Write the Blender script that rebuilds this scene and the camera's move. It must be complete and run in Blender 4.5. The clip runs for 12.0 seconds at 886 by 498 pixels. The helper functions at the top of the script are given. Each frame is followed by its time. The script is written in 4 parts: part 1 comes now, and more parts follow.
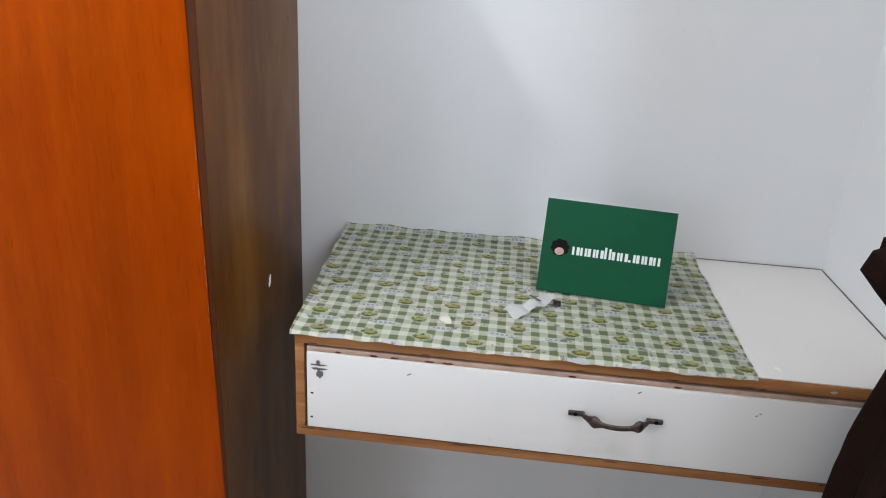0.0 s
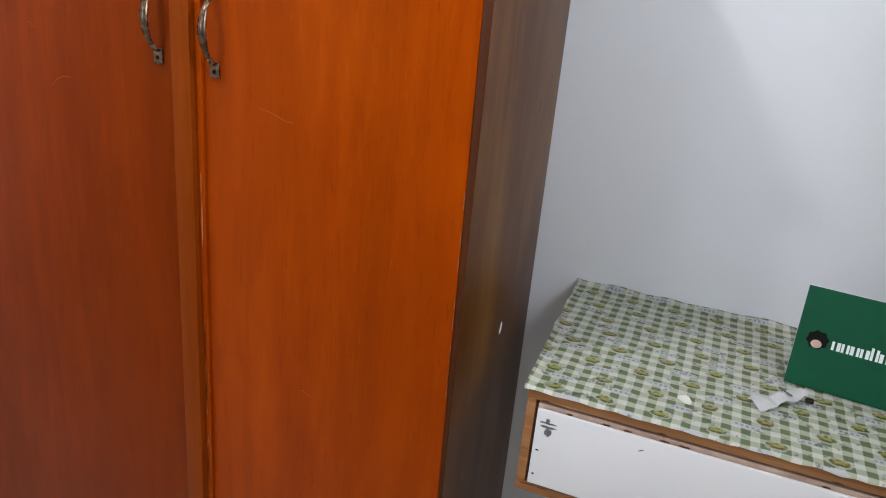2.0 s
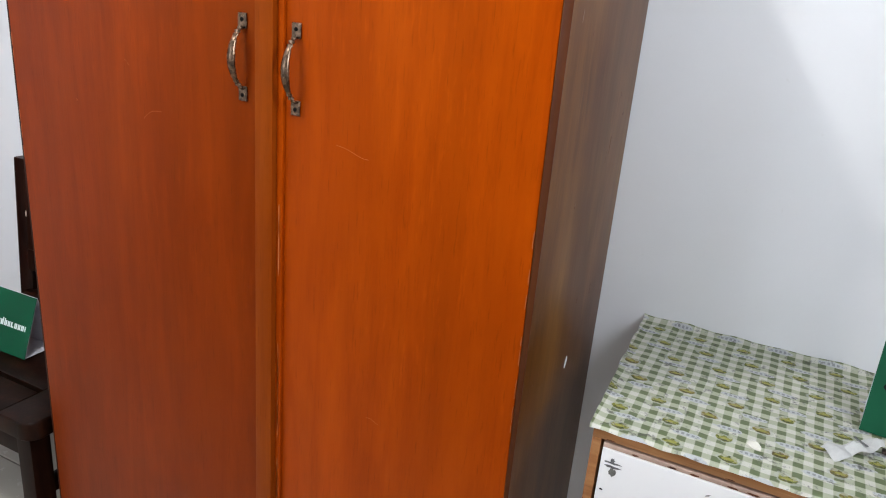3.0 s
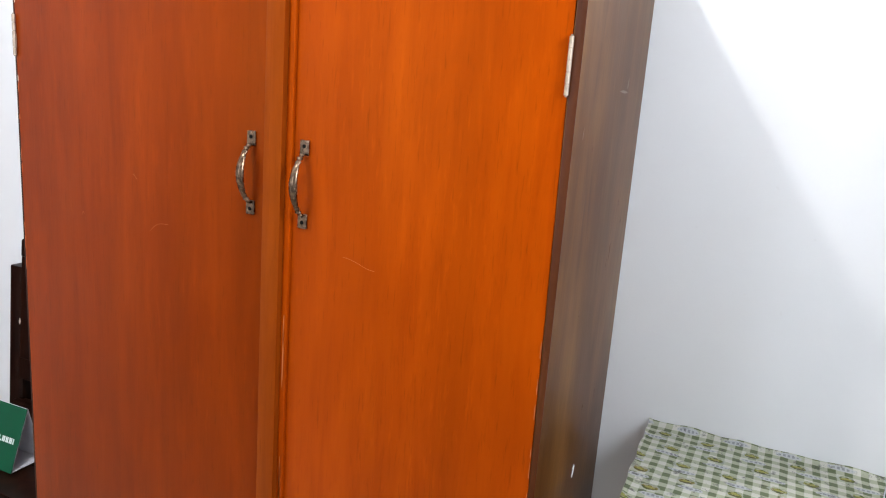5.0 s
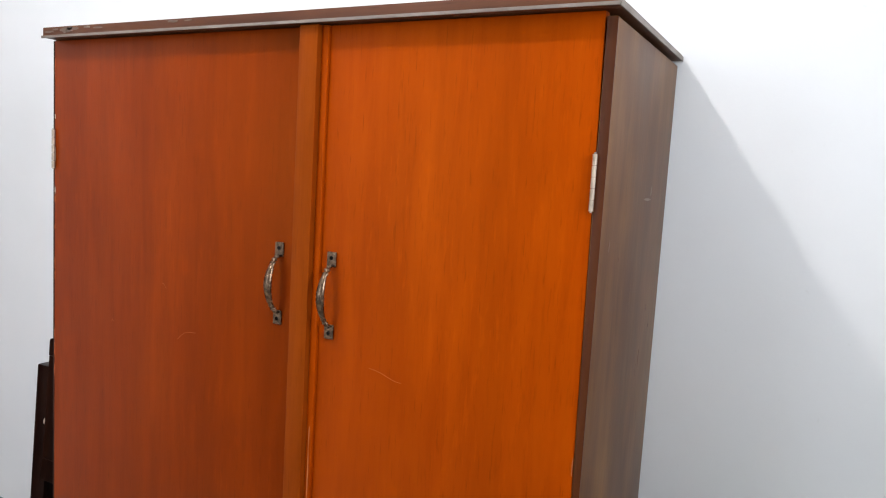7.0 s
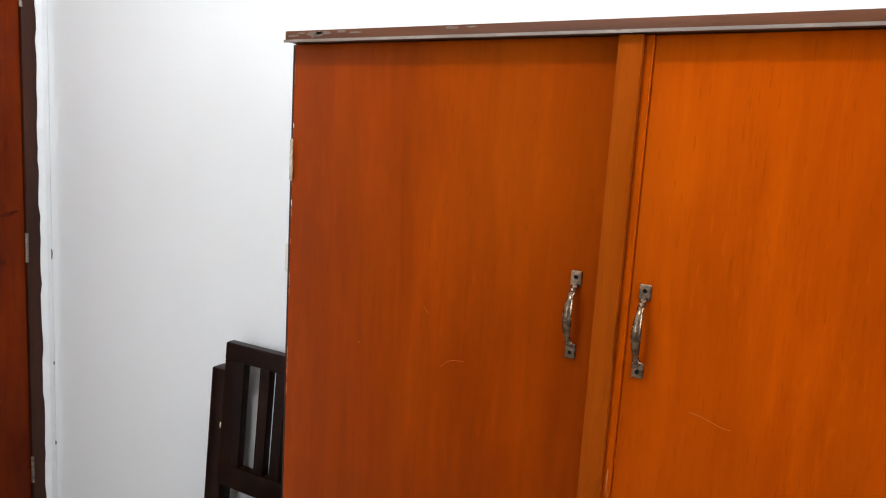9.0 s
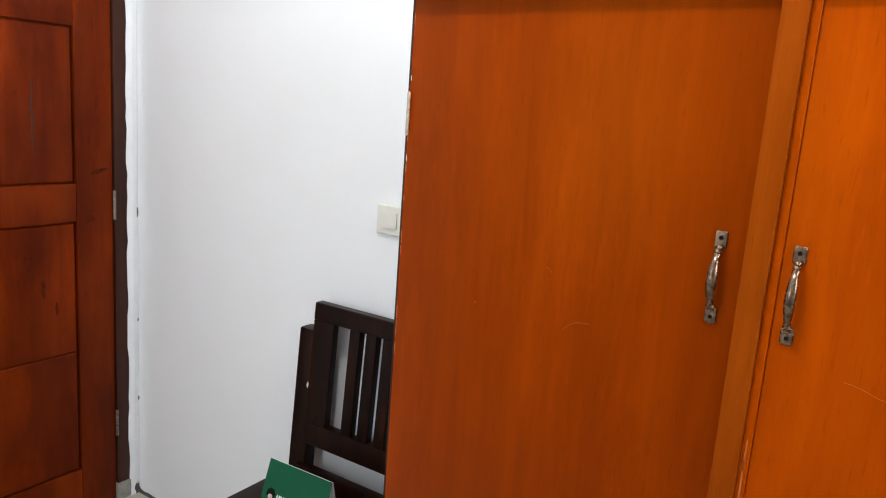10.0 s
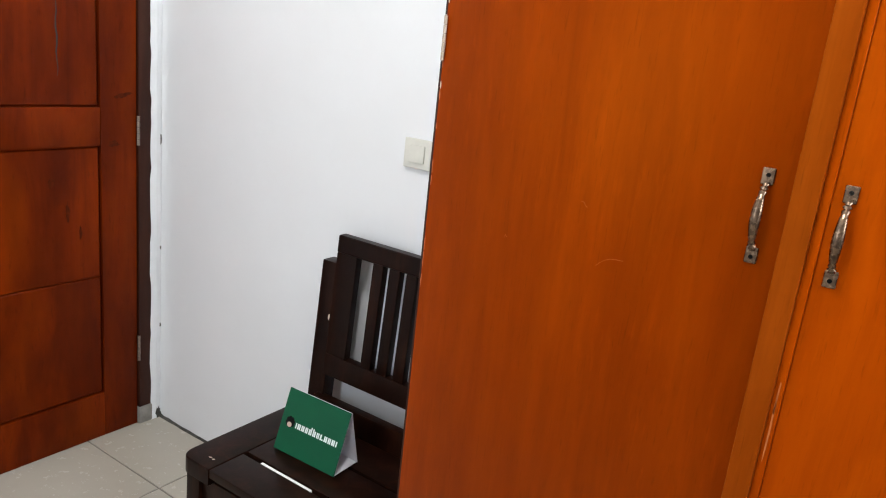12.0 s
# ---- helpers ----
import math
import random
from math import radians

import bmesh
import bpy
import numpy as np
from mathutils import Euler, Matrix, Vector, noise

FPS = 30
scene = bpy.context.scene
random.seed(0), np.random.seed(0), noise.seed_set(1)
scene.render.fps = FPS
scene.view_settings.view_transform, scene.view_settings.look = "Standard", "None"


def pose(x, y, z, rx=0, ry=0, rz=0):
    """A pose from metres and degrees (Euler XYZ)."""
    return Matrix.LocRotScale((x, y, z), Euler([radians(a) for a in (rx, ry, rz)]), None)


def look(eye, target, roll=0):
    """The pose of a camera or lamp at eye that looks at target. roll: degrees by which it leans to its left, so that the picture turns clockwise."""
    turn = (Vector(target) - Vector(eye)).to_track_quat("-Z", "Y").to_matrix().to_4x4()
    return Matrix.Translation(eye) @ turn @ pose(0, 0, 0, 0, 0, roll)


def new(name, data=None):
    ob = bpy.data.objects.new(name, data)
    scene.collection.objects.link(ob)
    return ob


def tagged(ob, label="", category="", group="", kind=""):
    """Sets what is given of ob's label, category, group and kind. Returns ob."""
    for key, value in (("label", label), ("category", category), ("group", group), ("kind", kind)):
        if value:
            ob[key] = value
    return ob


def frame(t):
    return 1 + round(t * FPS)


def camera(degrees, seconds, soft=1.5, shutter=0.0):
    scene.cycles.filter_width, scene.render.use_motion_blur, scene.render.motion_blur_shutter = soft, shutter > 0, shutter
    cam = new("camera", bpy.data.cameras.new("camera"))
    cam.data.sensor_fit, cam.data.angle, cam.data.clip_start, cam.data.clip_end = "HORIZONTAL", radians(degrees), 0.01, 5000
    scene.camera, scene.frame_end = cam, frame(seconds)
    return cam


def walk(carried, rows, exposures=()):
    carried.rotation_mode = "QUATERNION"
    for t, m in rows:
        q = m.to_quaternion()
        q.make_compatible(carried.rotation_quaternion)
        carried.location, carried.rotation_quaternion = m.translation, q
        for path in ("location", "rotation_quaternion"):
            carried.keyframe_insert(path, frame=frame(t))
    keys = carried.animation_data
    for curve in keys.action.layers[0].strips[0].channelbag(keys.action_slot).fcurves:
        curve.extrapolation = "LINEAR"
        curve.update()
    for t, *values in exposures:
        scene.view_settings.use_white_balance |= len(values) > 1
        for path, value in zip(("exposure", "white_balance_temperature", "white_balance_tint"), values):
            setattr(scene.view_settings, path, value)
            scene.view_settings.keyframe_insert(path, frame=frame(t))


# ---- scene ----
PATH = [
    (0, (0.369, -1.25, 1.234), (0.213, 0.596, 0.48), 3.4),
    (0.5, (0.358, -1.258, 1.238), (0.098, 0.577, 0.487), 3.8),
    (1, (0.336, -1.275, 1.246), (-0.064, 0.546, 0.523), 4.3),
    (1.5, (0.317, -1.262, 1.252), (-0.207, 0.529, 0.532), 4.7),
    (2, (0.281, -1.264, 1.255), (-0.365, 0.498, 0.562), 5.3),
    (2.2, (0.284, -1.269, 1.254), (-0.435, 0.474, 0.583), 4.8),
    (2.5, (0.264, -1.262, 1.267), (-0.485, 0.461, 0.582), 5.2),
    (2.7, (0.275, -1.275, 1.284), (-0.524, 0.427, 0.603), 4.8),
    (4.3, (0.241, -1.284, 1.287), (-0.551, 0.47, 0.743), 5.3),
    (4.5, (0.242, -1.286, 1.304), (-0.548, 0.475, 0.778), 4.9),
    (5, (0.248, -1.294, 1.309), (-0.571, 0.482, 0.888), 4.3),
    (5.5, (0.244, -1.288, 1.316), (-0.581, 0.501, 0.973), 3.4),
    (6, (0.24, -1.288, 1.341), (-0.601, 0.509, 1.088), 3.1),
    (6.5, (0.238, -1.305, 1.327), (-0.599, 0.504, 1.169), 3.4),
    (6.7, (0.244, -1.289, 1.336), (-0.623, 0.504, 1.157), 3.2),
    (8.3, (-0.020, -1.353, 1.398), (-0.974, 0.383, 1.120), 4.1),
    (8.4, (-0.055, -1.357, 1.400), (-1.022, 0.374, 1.115), 4.0),
    (8.5, (-0.085, -1.36, 1.403), (-1.039, 0.373, 1.108), 3.9),
    (9, (-0.152, -1.389, 1.403), (-1.124, 0.333, 1.101), 3.4),
    (9.5, (-0.221, -1.418, 1.388), (-1.261, 0.255, 1.044), 3.0),
    (10, (-0.275, -1.427, 1.364), (-1.332, 0.228, 0.985), 4.2),
    (10.5, (-0.288, -1.417, 1.355), (-1.324, 0.235, 0.914), 5.0),
    (11, (-0.3, -1.427, 1.351), (-1.328, 0.221, 0.871), 5.3),
    (11.5, (-0.3, -1.417, 1.345), (-1.339, 0.215, 0.839), 5.9),
    (12, (-0.302, -1.423, 1.331), (-1.367, 0.188, 0.81), 6.2),
]
cam = camera(61.8, 12.0, soft=1.1)
walk(cam, [(t, look(eye, target, roll)) for t, eye, target, roll in PATH],
     exposures=[(0.0, 0.07, 6350, 12), (1.2, 0.03, 6320, 13), (2.0, -0.12, 6290, 13), (2.2, 0.14, 6310, 13), (2.7, 0.20, 6330, 12), (4.5, 0.50, 6350, 12), (5.5, 0.38, 6370, 12), (6.5, 0.24, 6400, 12), (8.3, -0.10, 6550, 10), (8.5, 0.08, 6550, 10), (10.5, 0.26, 6550, 10), (12.0, 0.34, 6550, 10)])

# ---------------------------------------------------------------- light
XL, XR, YF, ZC = -2.345, 0.928, -2.75, 2.75      # left wall, right wall, wall behind the camera, ceiling
WIN = (-1.16, -0.66, 1.32, 2.27)                 # window in the right wall: y0, y1, z0, z1
FILLWIN = (-1.85, -1.05, 1.00, 2.25)                 # added, unseen window in the wall behind the camera: x0, x1, z0, z1

world = bpy.data.worlds.new("sky")
scene.world = world
world.use_nodes = True
wn = world.node_tree.nodes
sky = wn.new("ShaderNodeTexSky")
sky.sky_type, sky.sun_disc = "NISHITA", False
sky.sun_elevation, sky.sun_rotation = radians(50), radians(250)
world.node_tree.links.new(sky.outputs[0], wn["Background"].inputs[0])
wn["Background"].inputs[1].default_value = 0.1


def window_light(name, eye, target, width, height, energy):
    lamp = bpy.data.lights.new(name, "AREA")
    lamp.shape, lamp.size, lamp.size_y = "RECTANGLE", width, height
    lamp.energy, lamp.color = energy, (0.84, 0.92, 1.0)
    new(name, lamp).matrix_world = look(eye, target)


ym, zm = (WIN[0] + WIN[1]) / 2, (WIN[2] + WIN[3]) / 2
window_light("window_daylight", (XR + 0.10, ym, zm), (XR - 1, ym, zm - 0.1), WIN[1] - WIN[0] - 0.1, WIN[3] - WIN[2] - 0.1, 28.0)
# added fill lamp behind the camera; brightens the room and the doors' sheen
xm, zm = (FILLWIN[0] + FILLWIN[1]) / 2, (FILLWIN[2] + FILLWIN[3]) / 2
window_light("rear_window_daylight", (xm, YF - 0.10, zm), (xm, YF + 1, zm - 0.05), FILLWIN[1] - FILLWIN[0] - 0.1, FILLWIN[3] - FILLWIN[2] - 0.1, 15.0)

bulb = bpy.data.lights.new("ceiling_bulb_light", "POINT")
bulb.energy, bulb.color, bulb.shadow_soft_size = 43.0, (1.0, 0.99, 0.98), 0.04
new("ceiling_bulb_light", bulb).location = (-0.74, -1.16, 2.63)


# ---------------------------------------------------------------- materials
class Nodes:
    """A node material under construction."""

    def __init__(self, name):
        self.mat = bpy.data.materials.new(name)
        self.mat.use_nodes = True
        self.tree = self.mat.node_tree
        self.bsdf = self.tree.nodes["Principled BSDF"]

    def node(self, kind, **inputs):
        n = self.tree.nodes.new(kind)
        for key, value in inputs.items():
            self.put(n.inputs[key.replace("_", " ")], value)
        return n

    def put(self, socket, value):
        if isinstance(value, bpy.types.NodeSocket):
            self.tree.links.new(value, socket)
        else:
            socket.default_value = value

    def math(self, op, a, b=0.0, c=0.0):
        n = self.tree.nodes.new("ShaderNodeMath")
        n.operation = op
        for i, v in enumerate((a, b, c)):
            self.put(n.inputs[i], v)
        return n.outputs[0]

    def place(self, scale=(1, 1, 1), offset=(0, 0, 0), vary=False):
        tc = self.tree.nodes.new("ShaderNodeTexCoord")
        mp = self.node("ShaderNodeMapping", Scale=scale, Location=offset)
        self.tree.links.new(tc.outputs["Object"], mp.inputs["Vector"])
        if vary:
            info = self.tree.nodes.new("ShaderNodeObjectInfo")
            add = self.tree.nodes.new("ShaderNodeVectorMath")
            add.operation = "ADD"
            self.tree.links.new(mp.outputs[0], add.inputs[0])
            self.put(add.inputs[1], self.math("MULTIPLY", info.outputs["Random"], 37.0))
            return add.outputs[0]
        return mp.outputs[0]

    def noise(self, vector, scale, detail=4.0, rough=0.55, distortion=0.0):
        return self.node("ShaderNodeTexNoise", Vector=vector, Scale=scale, Detail=detail, Roughness=rough, Distortion=distortion).outputs["Fac"]

    def ramp(self, fac, stops):
        n = self.tree.nodes.new("ShaderNodeValToRGB")
        self.put(n.inputs[0], fac)
        while len(n.color_ramp.elements) < len(stops):
            n.color_ramp.elements.new(0.5)
        for e, (pos, col) in zip(n.color_ramp.elements, stops):
            e.position = pos
            e.color = (*col, 1) if not isinstance(col, float) else (col, col, col, 1)
        return n.outputs[0]

    def mix(self, fac, a, b):
        n = self.tree.nodes.new("ShaderNodeMix")
        n.data_type = "RGBA"
        self.put(n.inputs[0], fac)
        for socket, v in ((n.inputs[6], a), (n.inputs[7], b)):
            self.put(socket, (*v, 1) if isinstance(v, tuple) and len(v) == 3 else v)
        return n.outputs[2]

    def bump(self, height, strength, distance=0.002):
        n = self.node("ShaderNodeBump", Height=height, Strength=strength, Distance=distance)
        self.put(self.bsdf.inputs["Normal"], n.outputs[0])

    def done(self, color, rough, metal=0.0, coat=0.0, spec=0.5):
        self.put(self.bsdf.inputs["Base Color"], (*color, 1) if isinstance(color, tuple) and len(color) == 3 else color)
        self.put(self.bsdf.inputs["Roughness"], rough)
        self.put(self.bsdf.inputs["Metallic"], metal)
        self.put(self.bsdf.inputs["Coat Weight"], coat)
        self.put(self.bsdf.inputs["Specular IOR Level"], spec)
        self.bsdf.inputs["Coat Roughness"].default_value = 0.18
        return self.mat


def wood(name, dark, mid, light, grain=(14, 14, 1.1), rough=0.38, coat=0.0, spec=0.5, blotch=0.5, bump=0.12, stain=None, figure=0.0, tint=(1, 1, 1)):
    """Varnished or raw wood: long streaks along the axis of the smallest grain number, pores, and cloudy blotches."""
    n = Nodes(name)
    v = n.place(grain, vary=True)
    streak = n.noise(v, 2.2, 6, 0.62, 0.6)
    pores = n.noise(n.place(tuple(g * 9 for g in grain), vary=True), 2.0, 3, 0.6)
    cloud = n.noise(n.place((1, 1, 0.5), vary=True), 4.0, 4, 0.6)
    c = n.ramp(streak, [(0.28, dark), (0.5, mid), (0.75, light)])
    band = n.noise(n.place((5, 5, 0.35), vary=True), 1.6, 3, 0.5)
    c = n.mix(n.math("MULTIPLY", n.ramp(cloud, [(0.35, 0.0), (0.75, 1.0)]), blotch), c, stain or dark)
    c = n.mix(n.math("MULTIPLY", n.ramp(band, [(0.40, 0.0), (0.70, 1.0)]), blotch * 0.7), c, stain or dark)
    c = n.mix(n.math("MULTIPLY", n.ramp(pores, [(0.60, 0.0), (0.74, 1.0)]), 0.45), c, tuple(k * 0.5 for k in dark))
    if figure:
        # mottled varnish: soft pale flames and darker brush marks along the grain
        flame = n.noise(n.place((6, 6, 1.0), vary=True), 3.0, 3, 0.55, 0.4)
        brush = n.noise(n.place((9, 9, 0.7), (3, 1, 2), vary=True), 2.4, 4, 0.6, 0.3)
        c = n.mix(n.math("MULTIPLY", n.ramp(flame, [(0.52, 0.0), (0.72, 1.0)]), figure), c, tuple(k * 1.22 for k in light))
        c = n.mix(n.math("MULTIPLY", n.ramp(brush, [(0.54, 0.0), (0.74, 1.0)]), figure), c, tuple(k * 0.62 for k in dark))
        fleck = n.noise(n.place((130, 130, 17), (1, 2, 5), vary=True), 1.0, 3, 0.6)
        where = n.ramp(n.noise(n.place((3, 3, 2), (8, 1, 4), vary=True), 2.0, 3, 0.5), [(0.42, 0.15), (0.62, 1.0)])
        c = n.mix(n.math("MULTIPLY", n.math("MULTIPLY", n.ramp(fleck, [(0.58, 0.0), (0.70, 1.0)]), where), figure * 0.8), c, tuple(k * 0.55 for k in dark))
        c = n.mix(n.math("MULTIPLY", n.math("MULTIPLY", n.ramp(fleck, [(0.30, 1.0), (0.42, 0.0)]), where), figure * 0.65), c, tuple(k * 1.35 for k in light))
    n.bump(n.math("ADD", pores, streak), bump, 0.001)
    n.bsdf.inputs["Specular Tint"].default_value = (*tint, 1)
    return n.done(c, n.math("MULTIPLY_ADD", cloud, 0.16, rough - 0.08), coat=coat, spec=spec)


def painted(name, color, stain, rough=0.7, amount=0.25, bump=0.08, scale=3.0, spec=0.4):
    """Paint or laminate with faint clouds, specks and fine relief."""
    n = Nodes(name)
    cloud = n.noise(n.place(), scale, 5, 0.6)
    fine = n.noise(n.place(), 140, 4, 0.6)
    speck = n.noise(n.place(), 55, 2, 0.5)
    c = n.mix(n.math("MULTIPLY", n.ramp(cloud, [(0.4, 0.0), (0.8, 1.0)]), amount), color, stain)
    c = n.mix(n.math("MULTIPLY", n.ramp(speck, [(0.72, 0.0), (0.78, 1.0)]), amount), c, stain)
    n.bump(n.math("MULTIPLY_ADD", cloud, 2.0, fine), bump, 0.0015)
    return n.done(c, n.math("MULTIPLY_ADD", cloud, 0.2, rough - 0.1), spec=spec)


def plain(name, color, rough=0.5, metal=0.0, var=0.15, scale=60.0, spec=0.5, bump=0.05):
    n = Nodes(name)
    f = n.noise(n.place(), scale, 4, 0.6)
    c = n.mix(n.ramp(f, [(0.3, 0.0), (0.7, 1.0)]), tuple(k * (1 - var) for k in color), tuple(min(1, k * (1 + var)) for k in color))
    n.bump(f, bump, 0.0006)
    return n.done(c, n.math("MULTIPLY_ADD", f, 0.2, rough - 0.1), metal, spec=spec)


M_WALL = painted("white_wall_paint", (0.80, 0.81, 0.82), (0.70, 0.70, 0.69), 0.75, 0.35, 0.12, 2.2)
M_REVEAL = painted("rough_white_plaster", (0.84, 0.85, 0.87), (0.66, 0.66, 0.65), 0.85, 0.3, 0.5, 18.0)
M_CEIL = painted("ceiling_paint", (0.82, 0.82, 0.80), (0.75, 0.75, 0.72), 0.8, 0.2, 0.05)
VARNISH = (1.0, 0.30, 0.01)      # the amber varnish colours its own sheen
M_DOORWOOD = wood("orange_varnished_plywood", (0.275, 0.033, 0.0003), (0.340, 0.046, 0.0004), (0.375, 0.057, 0.0007), (17, 17, 1.3), 0.36, 0.0, 0.30, 0.75, 0.08, (0.225, 0.027, 0.0003), 0.28, VARNISH)
# darker, redder copy of the door wood: the left door's weaker sheen as colour
M_DOORWOOD_DIM = wood("dimmed_varnished_plywood", (0.180, 0.0195, 0.0003), (0.222, 0.0275, 0.0004), (0.250, 0.035, 0.0007), (17, 17, 1.3), 0.36, 0.0, 0.32, 0.75, 0.08, (0.132, 0.0135, 0.0003), 0.26, VARNISH)
M_STILE = wood("brown_orange_stile", (0.17, 0.026, 0.001), (0.22, 0.038, 0.002), (0.26, 0.050, 0.003), (20, 20, 1.0), 0.36, 0.0, 0.2, 0.3, tint=VARNISH)
M_SIDE = wood("brown_side_panel", (0.085, 0.030, 0.0045), (0.170, 0.070, 0.012), (0.235, 0.110, 0.026), (6, 6, 0.9), 0.34, 0.0, 0.13, 0.95, 0.12, (0.060, 0.016, 0.003), 0.22)
M_EDGE = wood("dark_brown_edging", (0.06, 0.017, 0.005), (0.095, 0.028, 0.008), (0.13, 0.042, 0.012), (1.2, 16, 16), 0.45, 0.0, 0.28, 0.4)
M_FRONTEDGE = wood("reddish_front_edge", (0.046, 0.011, 0.002), (0.080, 0.020, 0.004), (0.115, 0.034, 0.007), (14, 14, 1.0), 0.4, 0.0, 0.15, 0.5)
M_GREYEDGE = painted("worn_grey_edge_strip", (0.21, 0.175, 0.15), (0.10, 0.065, 0.045), 0.5, 0.8, 0.3, 14.0)
M_PINE = wood("raw_pine_board", (0.17, 0.058, 0.018), (0.38, 0.165, 0.055), (0.54, 0.285, 0.12), (1.6, 30, 30), 0.6, 0.0, 0.3, 0.65)
M_RAWEDGE = painted("pale_raw_board_edge", (0.50, 0.36, 0.28), (0.16, 0.08, 0.05), 0.7, 0.8, 0.3, 22.0)
M_LAMINATE = painted("white_laminate", (0.80, 0.78, 0.75), (0.70, 0.66, 0.60), 0.24, 0.25, 0.02, 4.0, 0.5)
M_DRAWER = painted("white_drawer_laminate", (0.80, 0.79, 0.78), (0.70, 0.67, 0.63), 0.42, 0.25, 0.03, 4.0, 0.45)
M_DARKGAP = plain("dark_gap", (0.02, 0.014, 0.010), 0.8)
M_CHAIR = wood("dark_stained_chair_wood", (0.005, 0.0016, 0.0009), (0.012, 0.0036, 0.0017), (0.034, 0.010, 0.004), (12, 12, 2), 0.32, 0.0, 0.11, 0.5)
M_DOOR = wood("reddish_brown_door_wood", (0.085, 0.0078, 0.0003), (0.180, 0.0195, 0.0005), (0.240, 0.034, 0.0010), (5, 5, 1.0), 0.32, 0.0, 0.08, 0.9, 0.08, (0.048, 0.0045, 0.0003))
M_KNOT = plain("dark_knot", (0.060, 0.0075, 0.0005), 0.4, 0.0, 0.4, 80.0, 0.08)
M_JAMB = wood("dark_door_frame_wood", (0.020, 0.005, 0.002), (0.035, 0.008, 0.003), (0.055, 0.014, 0.005), (12, 12, 0.9), 0.45, 0.0, 0.25, 0.4)
M_METAL = plain("antique_silver_metal", (0.165, 0.108, 0.072), 0.27, 1.0, 0.55, 90.0)
M_DARKMETAL = plain("dark_bronze_metal", (0.10, 0.075, 0.065), 0.42, 1.0, 0.4, 160.0)
M_HINGE = plain("steel_hinge", (0.26, 0.21, 0.17), 0.45, 1.0, 0.3, 120.0)
M_PALEHINGE = plain("dull_pale_hinge", (0.42, 0.33, 0.25), 0.5, 0.6, 0.3, 120.0)
M_HOLE = plain("screw_hole", (0.006, 0.005, 0.004), 0.8, 0.0, 0.2, 60.0, 0.08)
M_GREEN = plain("green_card_print", (0.0012, 0.074, 0.031), 0.5, 0.0, 0.06, 30.0, 0.2)
M_WHITECARD = plain("white_card", (0.78, 0.78, 0.84), 0.6, 0.0, 0.04, 40.0)
M_PRINTWHITE = plain("white_print", (0.80, 0.84, 0.82), 0.5, 0.0, 0.03)
M_PRINTBLACK = plain("black_print", (0.006, 0.005, 0.005), 0.6, 0.0, 0.1, 60.0, 0.1)
M_PRINTPALE = plain("pale_print", (0.55, 0.36, 0.30), 0.5)
M_PAPER = plain("white_paper_scrap", (0.88, 0.88, 0.86), 0.7, 0.0, 0.08, 90.0)
M_CREAM = plain("cream_paper", (0.72, 0.69, 0.60), 0.7, 0.0, 0.10, 90.0)
M_SWITCH = plain("ivory_plastic", (0.66, 0.65, 0.58), 0.4, 0.0, 0.04, 40.0)
M_CURTAIN = plain("brown_curtain_cloth", (0.012, 0.005, 0.003), 0.9, 0.0, 0.3, 300.0, 0.08, 0.4)
M_STAIN = plain("black_smear", (0.13, 0.125, 0.125), 0.8, 0.0, 0.5, 200.0)
M_MOULD = painted("grey_mould", (0.12, 0.115, 0.10), (0.30, 0.29, 0.27), 0.9, 0.8, 0.6, 40.0)
M_DARKMOULD = painted("dark_damp_mould", (0.045, 0.043, 0.038), (0.14, 0.13, 0.11), 0.9, 0.8, 0.6, 45.0)
M_CHIP = plain("pale_chipped_wood", (0.62, 0.52, 0.42), 0.7)
M_CEMENT = painted("grey_cement", (0.30, 0.28, 0.25), (0.14, 0.13, 0.12), 0.9, 0.7, 0.6, 30.0)
M_SCUFF = plain("dull_scuff", (0.13, 0.085, 0.062), 0.7)
# pale colour for the bead's wear and its painted edge highlight
M_BEADGLINT = plain("worn_bead_painted_glint", (0.46, 0.125, 0.025), 0.45)
M_SCRATCH = plain("pale_scratch", (0.36, 0.080, 0.010), 0.6)
M_GROUT = painted("grey_grout", (0.20, 0.18, 0.15), (0.10, 0.09, 0.08), 0.9, 0.6, 0.4, 30.0)


def tile_material():
    n = Nodes("cream_glazed_tile")
    cloud = n.noise(n.place((1, 1, 1), vary=True), 5.0, 5, 0.6)
    dirt = n.noise(n.place((1, 1, 1), vary=True), 38.0, 5, 0.7)
    c = n.mix(cloud, (0.41, 0.375, 0.31), (0.48, 0.44, 0.37))
    c = n.mix(n.math("MULTIPLY", n.ramp(dirt, [(0.64, 0.0), (0.85, 1.0)]), 0.25), c, (0.34, 0.29, 0.22))
    n.bump(cloud, 0.05)
    return n.done(c, n.math("MULTIPLY_ADD", dirt, 0.25, 0.12))


M_TILE = tile_material()


